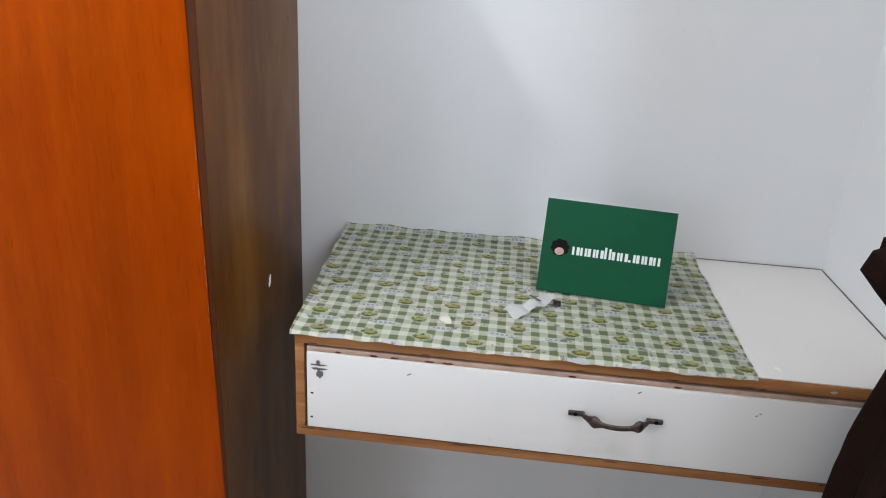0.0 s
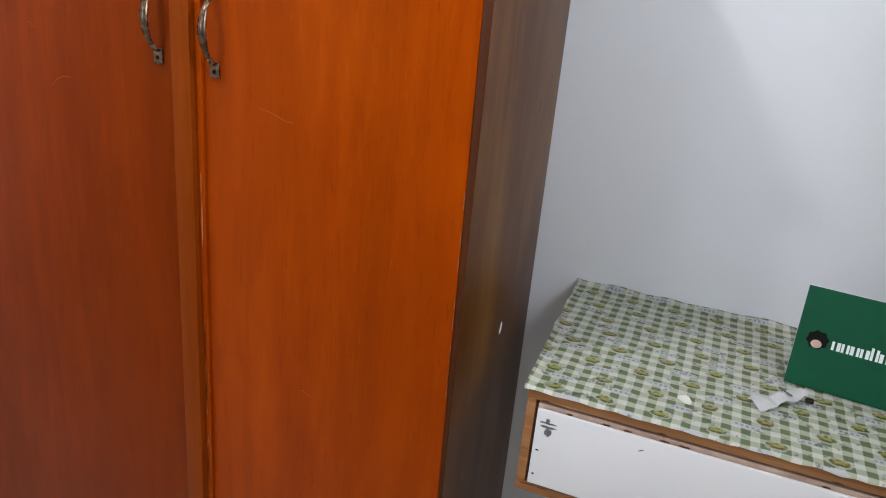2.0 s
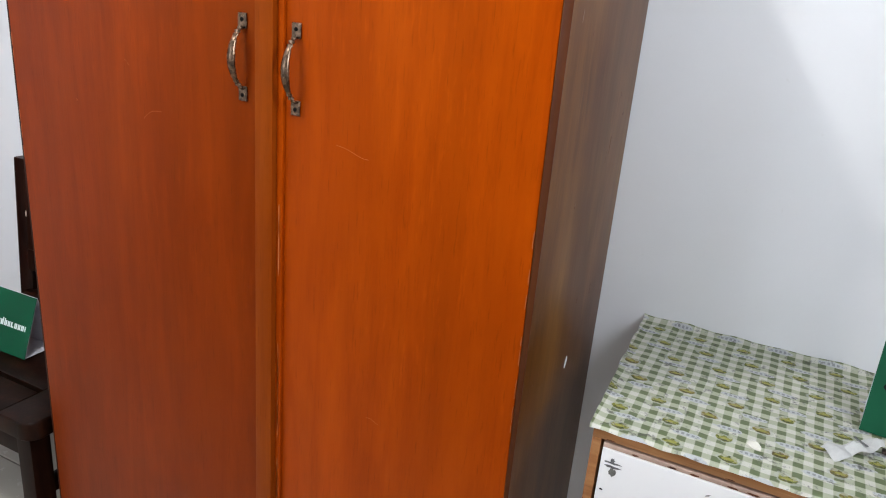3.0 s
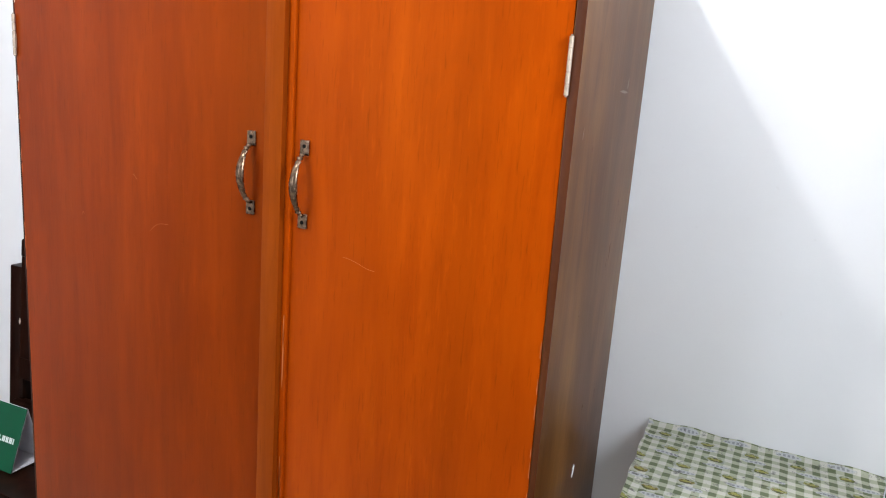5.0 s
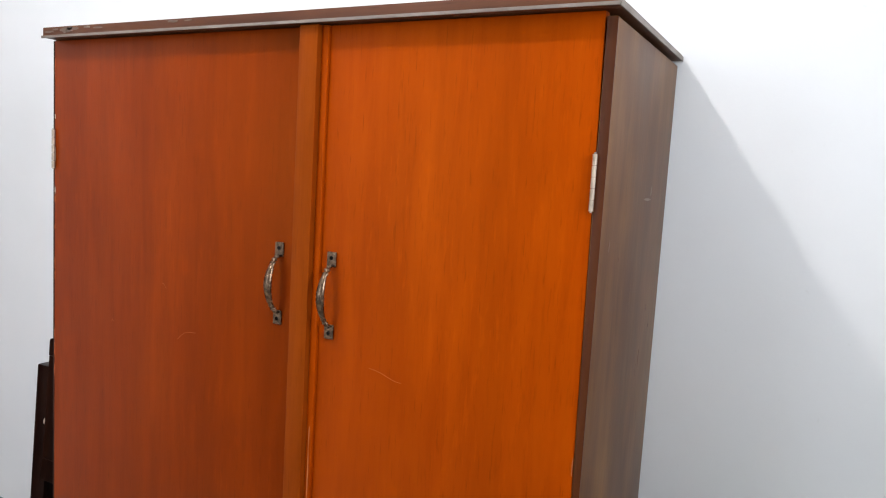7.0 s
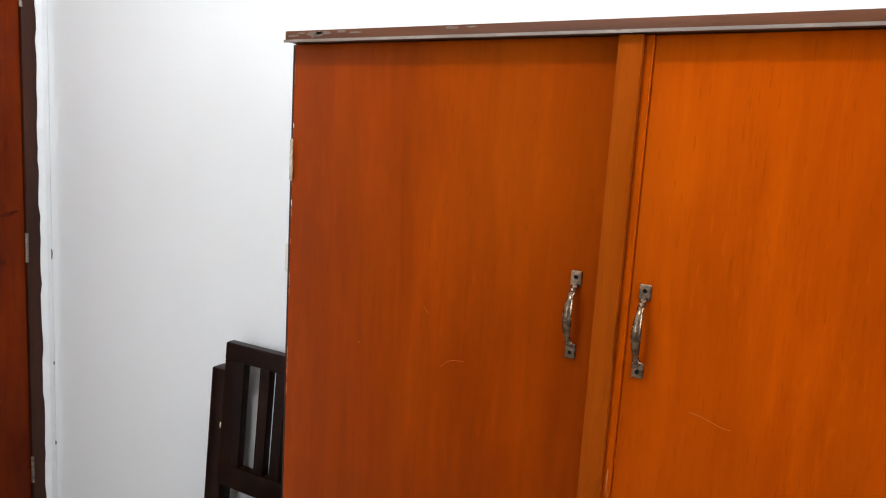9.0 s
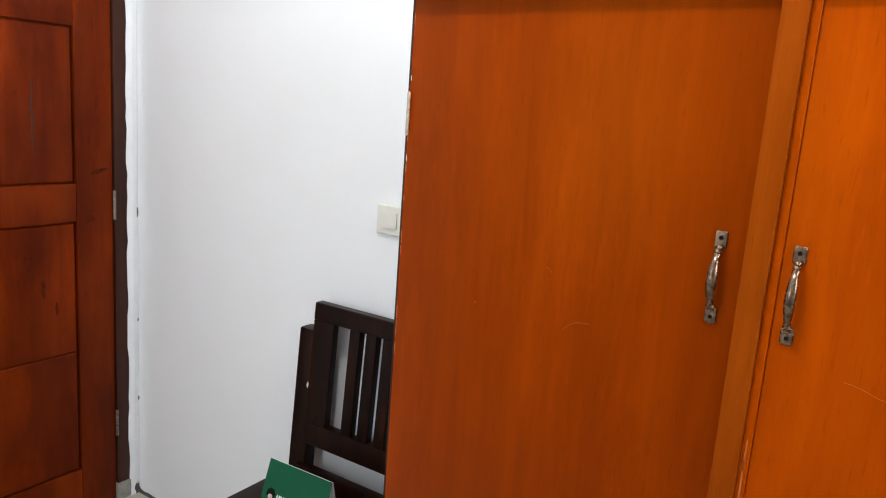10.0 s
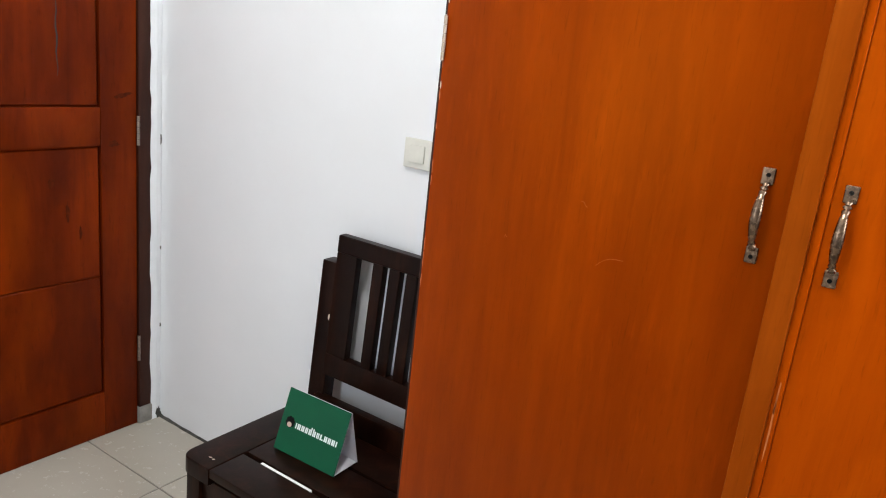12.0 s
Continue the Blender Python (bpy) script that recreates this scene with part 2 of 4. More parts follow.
def cloth_material():
    """Green and white gingham oilcloth with scattered yellow-green motifs and small lettering-like dashes."""
    n = Nodes("green_gingham_oilcloth")
    tc = n.tree.nodes.new("ShaderNodeTexCoord")
    warp = n.node("ShaderNodeTexNoise", Vector=tc.outputs["Object"], Scale=14.0, Detail=2.0)
    sep = n.node("ShaderNodeSeparateXYZ", Vector=tc.outputs["Object"])
    wsep = n.node("ShaderNodeSeparateColor", Color=warp.outputs["Color"])
    x = n.math("MULTIPLY_ADD", wsep.outputs[0], 0.006, sep.outputs[0])
    y = n.math("MULTIPLY_ADD", wsep.outputs[1], 0.006, sep.outputs[1])
    period = 0.0235

    def stripe(u):
        s = n.math("SINE", n.math("MULTIPLY", u, 2 * math.pi / period))
        return n.ramp(n.math("MULTIPLY_ADD", s, 0.5, 0.5), [(0.42, 0.0), (0.58, 1.0)])

    check = n.math("MULTIPLY", n.math("ADD", stripe(x), stripe(y)), 0.5)
    thread = n.noise(n.place((500, 500, 1)), 1.0, 2, 0.5)
    c = n.ramp(check, [(0.05, (0.95, 0.94, 0.86)), (0.5, (0.69, 0.72, 0.55)), (0.97, (0.23, 0.285, 0.135))])

    def lattice(px, py, shift, ox, oy):
        v = n.math("ADD", n.math("DIVIDE", y, py), oy)
        row = n.math("FLOOR", v)
        jit = n.math("FRACT", n.math("MULTIPLY", n.math("SINE", n.math("MULTIPLY", row, 12.99)), 43.7))
        u = n.math("ADD", n.math("ADD", n.math("DIVIDE", x, px), ox), n.math("MULTIPLY_ADD", row, shift, n.math("MULTIPLY", jit, 0.55)))
        return (n.math("SUBTRACT", n.math("FRACT", u), 0.5), n.math("SUBTRACT", n.math("FRACT", v), 0.5))

    def blob(lu, lv, px, py, rx, ry, soft=0.25):
        a = n.math("POWER", n.math("ABSOLUTE", n.math("DIVIDE", n.math("MULTIPLY", lu, px), rx)), 2.0)
        b = n.math("POWER", n.math("ABSOLUTE", n.math("DIVIDE", n.math("MULTIPLY", lv, py), ry)), 2.0)
        d = n.math("ADD", n.math("ADD", a, b), n.math("MULTIPLY", n.math("SUBTRACT", n.noise(n.place(), 110, 2), 0.5), 1.6))
        return n.ramp(d, [(1.0 - soft, 1.0), (1.0, 0.0)])

    motif = n.ramp(n.noise(n.place(), 190, 3, 0.6), [(0.36, (0.045, 0.075, 0.02)), (0.46, (0.24, 0.28, 0.03)), (0.55, (0.44, 0.43, 0.07)), (0.62, (0.66, 0.66, 0.46)), (0.69, (0.26, 0.13, 0.06))])
    for px, py, sh, ox, oy in ((0.070, 0.050, 0.37, 0.1, 0.2),):
        lu, lv = lattice(px, py, sh, ox, oy)
        c = n.mix(n.math("MULTIPLY", blob(lu, lv, px, py, 0.0165, 0.0120), 0.65), c, (0.74, 0.76, 0.68))
        body = blob(lu, lv, px, py, 0.0122, 0.0084)
        eyes = [blob(n.math("ADD", lu, dx / px), n.math("SUBTRACT", lv, 0.0066 / py), px, py, 0.0042, 0.0036) for dx in (-0.0062, 0.0058)]
        for eye in eyes:
            body = n.math("MAXIMUM", body, eye)
        cell = n.math("FLOOR", n.math("ADD", n.math("DIVIDE", x, px * 2.3), n.math("DIVIDE", y, py * 1.7)))
        odd = n.math("GREATER_THAN", n.math("FRACT", n.math("MULTIPLY", n.math("SINE", n.math("MULTIPLY", cell, 7.31)), 91.7)), 0.70)
        c = n.mix(body, c, n.mix(n.math("MULTIPLY", odd, 0.75), motif, n.mix(0.5, motif, (0.36, 0.19, 0.05))))
        for eye in eyes:
            c = n.mix(n.math("MULTIPLY", eye, 0.55), c, (0.82, 0.84, 0.70))
        c = n.mix(n.math("MULTIPLY", blob(lu, n.math("ADD", lv, 0.0050 / py), px, py, 0.0090, 0.0020), 0.8), c, (0.10, 0.10, 0.03))
        c = n.mix(n.math("MULTIPLY", blob(lu, n.math("SUBTRACT", lv, 0.0006 / py), px, py, 0.0070, 0.0030), 0.85), c, (0.56, 0.53, 0.12))
    px, py = 0.080, 0.050
    lu, lv = lattice(px, py, 0.43, 0.55, 0.62)
    dash = n.math("GREATER_THAN", n.math("SINE", n.math("MULTIPLY", lu, 75.0)), -0.2)
    words = n.math("MULTIPLY", blob(lu, lv, px, py, 0.021, 0.0062), 1.0)
    c = n.mix(n.math("MULTIPLY", words, 1.0), c, (0.80, 0.82, 0.82))
    line = n.math("MULTIPLY", blob(lu, lv, px, py, 0.018, 0.0028), dash)
    c = n.mix(n.math("MULTIPLY", line, 0.7), c, (0.34, 0.36, 0.38))
    c = n.mix(n.math("MULTIPLY", n.ramp(thread, [(0.5, 0.0), (0.8, 1.0)]), 0.12), c, (0.15, 0.18, 0.12))
    dirt = n.noise(n.place(), 60, 4, 0.7)
    c = n.mix(n.math("MULTIPLY", n.ramp(dirt, [(0.57, 0.0), (0.68, 1.0)]), 0.75), c, (0.10, 0.10, 0.08))
    n.bump(n.noise(n.place(), 22, 3, 0.6), 0.25, 0.002)
    return n.done(c, 0.42, spec=0.4)


M_CLOTH = cloth_material()


# ---------------------------------------------------------------- building helpers
def box(bm, x0, y0, z0, x1, y1, z1, bevel=0.0, segments=2):
    """Adds a box, its edges rounded by bevel."""
    made = bmesh.ops.create_cube(bm, size=1.0)["verts"]
    size, mid = Vector((x1 - x0, y1 - y0, z1 - z0)), Vector(((x0 + x1) / 2, (y0 + y1) / 2, (z0 + z1) / 2))
    for v in made:
        v.co = Vector((v.co.x * size.x, v.co.y * size.y, v.co.z * size.z)) + mid
    if bevel:
        edges = list({e for v in made for e in v.link_edges})
        bmesh.ops.bevel(bm, geom=edges, offset=bevel, segments=segments, profile=0.7, affect="EDGES")
    return bm


def boxed(*args, **kw):
    return box(bmesh.new(), *args, **kw)


def tube(bm, rings, sides=16, cap=True):
    """Skins rings: each is (centre, radius_u, radius_v, axis_u, axis_v)."""
    loops = []
    for c, ru, rv, au, av in rings:
        loops.append([bm.verts.new(Vector(c) + Vector(au) * ru * math.cos(2 * math.pi * k / sides) + Vector(av) * rv * math.sin(2 * math.pi * k / sides)) for k in range(sides)])
    for a, b in zip(loops, loops[1:]):
        for k in range(sides):
            bm.faces.new((a[k], a[(k + 1) % sides], b[(k + 1) % sides], b[k]))
    if cap:
        bm.faces.new(loops[0][::-1])
        bm.faces.new(loops[-1])
    bmesh.ops.recalc_face_normals(bm, faces=bm.faces)
    return bm


def base_of(ob):
    p = Vector((0, 0, 0))
    while ob:
        p += ob.location
        ob = ob.parent
    return p


def part(name, bm, material, parent=None, label="", smooth=True, local=False):
    """Links a bmesh as one mesh object under a thing or a part; its points are in the room's metres unless local."""
    me = bpy.data.meshes.new(name)
    if parent and not local:
        bmesh.ops.translate(bm, verts=bm.verts, vec=-base_of(parent))
    bm.to_mesh(me)
    bm.free()
    me.materials.append(material)
    if smooth:
        me.shade_smooth()
        me.set_sharp_from_angle(angle=radians(35))
    ob = new(name, me)
    ob.parent = parent
    return tagged(ob, label=label)


def thing(name, place, label, category, group="", kind=""):
    ob = new(name)
    ob.location = place
    ob.empty_display_size = 0.05
    return tagged(ob, label, category, group, kind)


def structure(name, bm, material, label, category="structure"):
    return tagged(part(name, bm, material, None, "", smooth=False), label, category, kind="structure")


# ---------------------------------------------------------------- the room
T = 0.12
DY0, DY1, DZ = -0.89, -0.034, 2.10       # opening of the door in the left wall
structure("wall_back", boxed(XL - T, 0, -0.1, XR + T, T, ZC), M_WALL, "white painted plaster wall behind wardrobe and desk", "wall")
bm = bmesh.new()
box(bm, XL - T, YF - T, -0.1, FILLWIN[0], YF, ZC)
box(bm, FILLWIN[1], YF - T, -0.1, XR + T, YF, ZC)
box(bm, FILLWIN[0], YF - T, -0.1, FILLWIN[1], YF, FILLWIN[2])
box(bm, FILLWIN[0], YF - T, FILLWIN[3], FILLWIN[1], YF, ZC)
structure("wall_front", bm, M_WALL, "plain white painted wall with an added window opening", "wall")
bm = bmesh.new()
box(bm, XL - T, YF, -0.1, XL, DY0, ZC)
box(bm, XL - T, DY1, -0.1, XL, 0, ZC)
box(bm, XL - T, DY0, DZ, XL, DY1, ZC)
structure("wall_left", bm, M_WALL, "white painted wall with a wooden door", "wall")
bm = bmesh.new()
box(bm, XR, YF, -0.1, XR + T, WIN[0], ZC)
box(bm, XR, WIN[1], -0.1, XR + T, 0, ZC)
box(bm, XR, WIN[0], -0.1, XR + T, WIN[1], WIN[2])
box(bm, XR, WIN[0], WIN[3], XR + T, WIN[1], ZC)
structure("wall_right", bm, M_WALL, "white painted wall with a daylit window", "wall")
structure("ceiling", boxed(XL - T, YF - T, ZC, XR + T, T, ZC + 0.1), M_CEIL, "white painted ceiling", "ceiling")

floor = structure("floor", boxed(XL - 0.06, YF, -0.1, XR, 0, -0.003), M_GROUT, "cream glazed floor tiles with grey joints", "floor")
TS, JOINT = 0.40, 0.005
tile_x, tile_y = -1.980, -0.255
tile_meshes = {}
for i in range(-2, 9):
    for j in range(-8, 2):
        x0, x1 = max(XL - 0.05, tile_x + i * TS) + JOINT / 2, min(XR, tile_x + (i + 1) * TS) - JOINT / 2
        y0, y1 = max(YF, tile_y + j * TS) + JOINT / 2, min(0, tile_y + (j + 1) * TS) - JOINT / 2
        if x1 - x0 < 0.01 or y1 - y0 < 0.01:
            continue
        key = (round(x1 - x0, 4), round(y1 - y0, 4))
        if key not in tile_meshes:
            me = bpy.data.meshes.new("floor_tile")
            bm = boxed(-key[0] / 2, -key[1] / 2, -0.008, key[0] / 2, key[1] / 2, 0, bevel=0.0012, segments=1)
            bm.to_mesh(me)
            bm.free()
            me.materials.append(M_TILE)
            tile_meshes[key] = me
        ob = new("floor_tile", tile_meshes[key])
        ob.location = ((x0 + x1) / 2, (y0 + y1) / 2, 0)
        ob.parent = floor


# window in the right wall
def build_window():
    w = thing("window_1", (XR, (WIN[0] + WIN[1]) / 2, WIN[2]), "out-of-view window with an added dark brown wooden frame", "window", kind="structure")
    y0, y1, z0, z1 = WIN
    f = 0.05
    bm = bmesh.new()
    box(bm, XR + 0.005, y0, z0, XR + 0.06, y0 + f, z1)
    box(bm, XR + 0.005, y1 - f, z0, XR + 0.06, y1, z1)
    box(bm, XR + 0.005, y0 + f, z1 - f, XR + 0.06, y1 - f, z1)
    box(bm, XR + 0.005, y0 + f, z0, XR + 0.06, y1 - f, z0 + f)
    ym = (y0 + y1) / 2
    box(bm, XR + 0.008, ym - 0.025, z0 + f, XR + 0.055, ym + 0.025, z1 - f)
    part("window_frame", bm, M_JAMB, w, smooth=False)
    # unseen window, added to house the fill lamp behind the camera
    w = thing("added_window", ((FILLWIN[0] + FILLWIN[1]) / 2, YF, FILLWIN[2]), "out-of-view window with an added dark brown wooden frame", "window", kind="structure")
    x0, x1, z0, z1 = FILLWIN
    bm = bmesh.new()
    box(bm, x0, YF - 0.06, z0, x0 + f, YF - 0.005, z1)
    box(bm, x1 - f, YF - 0.06, z0, x1, YF - 0.005, z1)
    box(bm, x0 + f, YF - 0.06, z1 - f, x1 - f, YF - 0.005, z1)
    box(bm, x0 + f, YF - 0.06, z0, x1 - f, YF - 0.005, z0 + f)
    part("window_frame", bm, M_JAMB, w, smooth=False)


build_window()


# door in the left wall
def build_door():
    d = thing("door_1", (XL, (DY0 + DY1) / 2, 0), "closed reddish-brown varnished panelled wooden door in a dark frame", "door", kind="structure")
    jw = 0.046
    bm = bmesh.new()
    box(bm, XL - 0.11, DY1 - jw, 0, XL + 0.004, DY1, DZ, 0.002)
    box(bm, XL - 0.11, DY0, 0, XL + 0.004, DY0 + jw, DZ, 0.002)
    box(bm, XL - 0.11, DY0 + jw, DZ - jw, XL + 0.004, DY1 - jw, DZ, 0.002)
    part("door_frame", bm, M_JAMB, d, "dark stained door frame")
    part("cement_foot", boxed(XL - 0.02, DY1 - jw - 0.002, 0.0, XL + 0.007, DY1 + 0.002, 0.062, bevel=0.004), M_CEMENT, d, "rough grey cement foot of the frame")
    leaf = part("door_leaf", boxed(XL - 0.040, DY0 + jw + 0.003, 0.002, XL - 0.020, DY1 - jw - 0.003, DZ - jw - 0.003), M_DOOR, d)
    y0, y1, zt = DY0 + jw + 0.003, DY1 - jw - 0.003, DZ - jw - 0.003
    st = 0.115
    xs = (XL - 0.020, XL - 0.004)
    part("door_stile", boxed(xs[0], y1 - st, 0.002, xs[1], y1, zt, bevel=0.002), M_DOOR, leaf)
    part("door_stile", boxed(xs[0], y0, 0.002, xs[1], y0 + st, zt, bevel=0.002), M_DOOR, leaf)
    rails = ((0.002, 0.154), (0.950, 1.063), (1.51, 1.59), (1.96, zt))
    for a, b in rails:
        part("door_rail", boxed(xs[0], y0 + st + 0.0008, a, xs[1] - 0.0006, y1 - st - 0.0008, b, bevel=0.002), M_DOOR, leaf)
    for (a0, a), (b, b0) in zip(rails, rails[1:]):
        cuts = (a + 0.003, 0.545, b - 0.003) if a < 0.2 else (a + 0.003, b - 0.003)
        for c0, c1 in zip(cuts, cuts[1:]):
            part("door_panel", boxed(XL - 0.020, y0 + st + 0.003, c0, XL - 0.011, y1 - st - 0.003, c1 - 0.001, bevel=0.004, segments=1), M_DOOR, leaf)
    crack = [((XL - 0.0108, -0.317 + 0.002 * math.sin(k * 1.7), 1.148 + 0.215 * k / 10), 0.0006, 0.0022 * math.sin(math.pi * (k + 0.3) / 10.6) + 0.0002, (1, 0, 0), (0, 1, 0)) for k in range(11)]
    part("crack", tube(bmesh.new(), crack, 8), M_DARKGAP, leaf, "dark crack in the door panel")
    for z0, z1 in ((0.232, 0.322), (0.947, 1.038), (1.70, 1.79)):
        h = bmesh.new()
        yy = DY1 - jw - 0.001
        for k in range(5):
            a = z0 + (z1 - z0) * k / 5
            tube(h, [((XL + 0.003, yy, a + 0.001), 0.005, 0.005, (1, 0, 0), (0, 1, 0)), ((XL + 0.003, yy, a + (z1 - z0) / 5 - 0.001), 0.005, 0.005, (1, 0, 0), (0, 1, 0))], 10)
        part("hinge", h, M_HINGE, d, "steel butt hinge")


build_door()

# rough plaster strip between the door frame and the corner, with mould at its foot
bm = bmesh.new()
random.seed(4)
n_seg = 60
rows_ = []
for k in range(n_seg + 1):
    z = 2.1 * k / n_seg
    edge = DY1 - 0.002 - random.random() * 0.006
    rows_.append((bm.verts.new((XL + 0.0065, edge, z)), bm.verts.new((XL + 0.008, (edge - 0.001) / 2, z)), bm.verts.new((XL + 0.003, -0.001, z)), bm.verts.new((XL + 0.0005, edge - 0.0005, z))))
for a, b in zip(rows_, rows_[1:]):
    for i, j in ((0, 1), (1, 2), (3, 0)):
        bm.faces.new((a[i], a[j], b[j], b[i]))
bmesh.ops.recalc_face_normals(bm, faces=bm.faces)
structure("trim_plaster", bm, M_REVEAL, "ragged white plaster strip beside the door frame", "plaster")


def blotch(name, centre, u, v, ru, rv, material, label, seed, category="stain", thick=0.0012, parent=None, lobes=18):
    """A thin ragged patch lying on a surface, spanned by the directions u and v."""
    rnd = random.Random(seed)
    bm = bmesh.new()
    u, v = Vector(u), Vector(v)
    nrm = u.cross(v).normalized()
    rim = [Vector(centre) + u * ru * math.cos(a) * s + v * rv * math.sin(a) * s
           for a, s in ((2 * math.pi * k / lobes, 0.65 + 0.5 * rnd.random()) for k in range(lobes))]
    top = [bm.verts.new(p + nrm * thick) for p in rim]
    low = [bm.verts.new(p + (p - Vector(centre)) * 0.06 + nrm * 0.0002) for p in rim]
    bm.faces.new(top)
    for k in range(lobes):
        bm.faces.new((low[k], low[(k + 1) % lobes], top[(k + 1) % lobes], top[k]))
    bmesh.ops.recalc_face_normals(bm, faces=bm.faces)
    ob = part(name, bm, material, parent, label if parent else "")
    if not parent:
        tagged(ob, label, category)
    return ob


# knots and dark streaks in the door's wood
door_leaf = bpy.data.objects["door_leaf"]
for k, (ky, kz, ru, rv, out) in enumerate(((-0.128, 1.098, 0.030, 0.0070, -0.0040), (-0.158, 0.955, 0.018, 0.0085, -0.0040), (-0.300, 0.760, 0.006, 0.030, -0.0110), (-0.262, 0.690, 0.005, 0.022, -0.0110), (-0.345, 0.850, 0.010, 0.016, -0.0110))):
    blotch("knot", (XL + out, ky, kz), (0, 1, 0.25 if k == 0 else 0), (0, 0, 1), ru, rv, M_KNOT, "dark knot in the door's wood", 320 + k, parent=door_leaf, thick=0.0003, lobes=22)


# ---------------------------------------------------------------- wardrobe
def pull_handle(parent, x, z0, z1, y, along="z", material=None, bow=0.024):
    """A bow pull: two end tabs with screws, ringed necks and a swelling grip. Runs along z or x at the plane y."""
    material = material or M_METAL
    length = z1 - z0

    def at(s, out, side=0.0):
        return (x + side, y - out, z0 + s) if along == "z" else (z0 + s, y - out, x + side)

    side_axis = (1, 0, 0) if along == "z" else (0, 0, 1)
    rings = []
    steps = 40
    for k in range(steps + 1):
        f = k / steps
        s = 0.008 + (length - 0.016) * f
        out = 0.003 + bow * math.sin(math.pi * min(1, max(0, f))) ** 0.62
        r = 0.0031 + 0.0024 * math.sin(math.pi * f) ** 2
        if along == "x":
            r = 0.0030 + 0.0040 * math.exp(-((min(f, 1 - f) - 0.17) / 0.07) ** 2)
        elif f < 0.18 or f > 0.82:
            q = f if f < 0.5 else 1 - f
            r += 0.0013 * math.sin(q / 0.18 * math.pi * 6)
        d = 0.003 + bow * math.sin(math.pi * min(1, f + 0.01)) ** 0.62 - out
        t = Vector(at(s + 0.01 * (length - 0.016), out + d)) - Vector(at(s, out))
        if t.length < 1e-6:
            t = Vector(at(s + 0.01, out)) - Vector(at(s, out))
        t.normalize()
        av = t.cross(Vector(side_axis)).normalized()
        rings.append((at(s, out), r * 1.25, r * 0.8, side_axis, av))
    h = part("handle", tube(bmesh.new(), rings, 14), material, parent, "antique metal bow handle" if material is M_METAL else "dark bronze bow handle")
    half, thick = (0.0080, 0.0034) if along == "z" else (0.0034, 0.005)
    for e in (0.0, length):
        a, q = at(e - 0.011, 0.0, -half), at(e + 0.011, thick, half)
        part("end_tab", boxed(min(a[0], q[0]), min(a[1], q[1]), min(a[2], q[2]), max(a[0], q[0]), max(a[1], q[1]), max(a[2], q[2]), bevel=0.0022 if along == "z" else 0.0024, segments=3), material, h)
    for e in (-0.002, length + 0.002):
        p0, p1 = at(e, 0.002), at(e, thick + 0.0006)
        au, av = ((1, 0, 0), (0, 0, 1))
        part("screw", tube(bmesh.new(), [(p0, 0.0029, 0.0029, au, av), (p1, 0.0029, 0.0029, au, av)], 12), M_HOLE, h)


W, D, H = 1.018, 0.405, 1.549


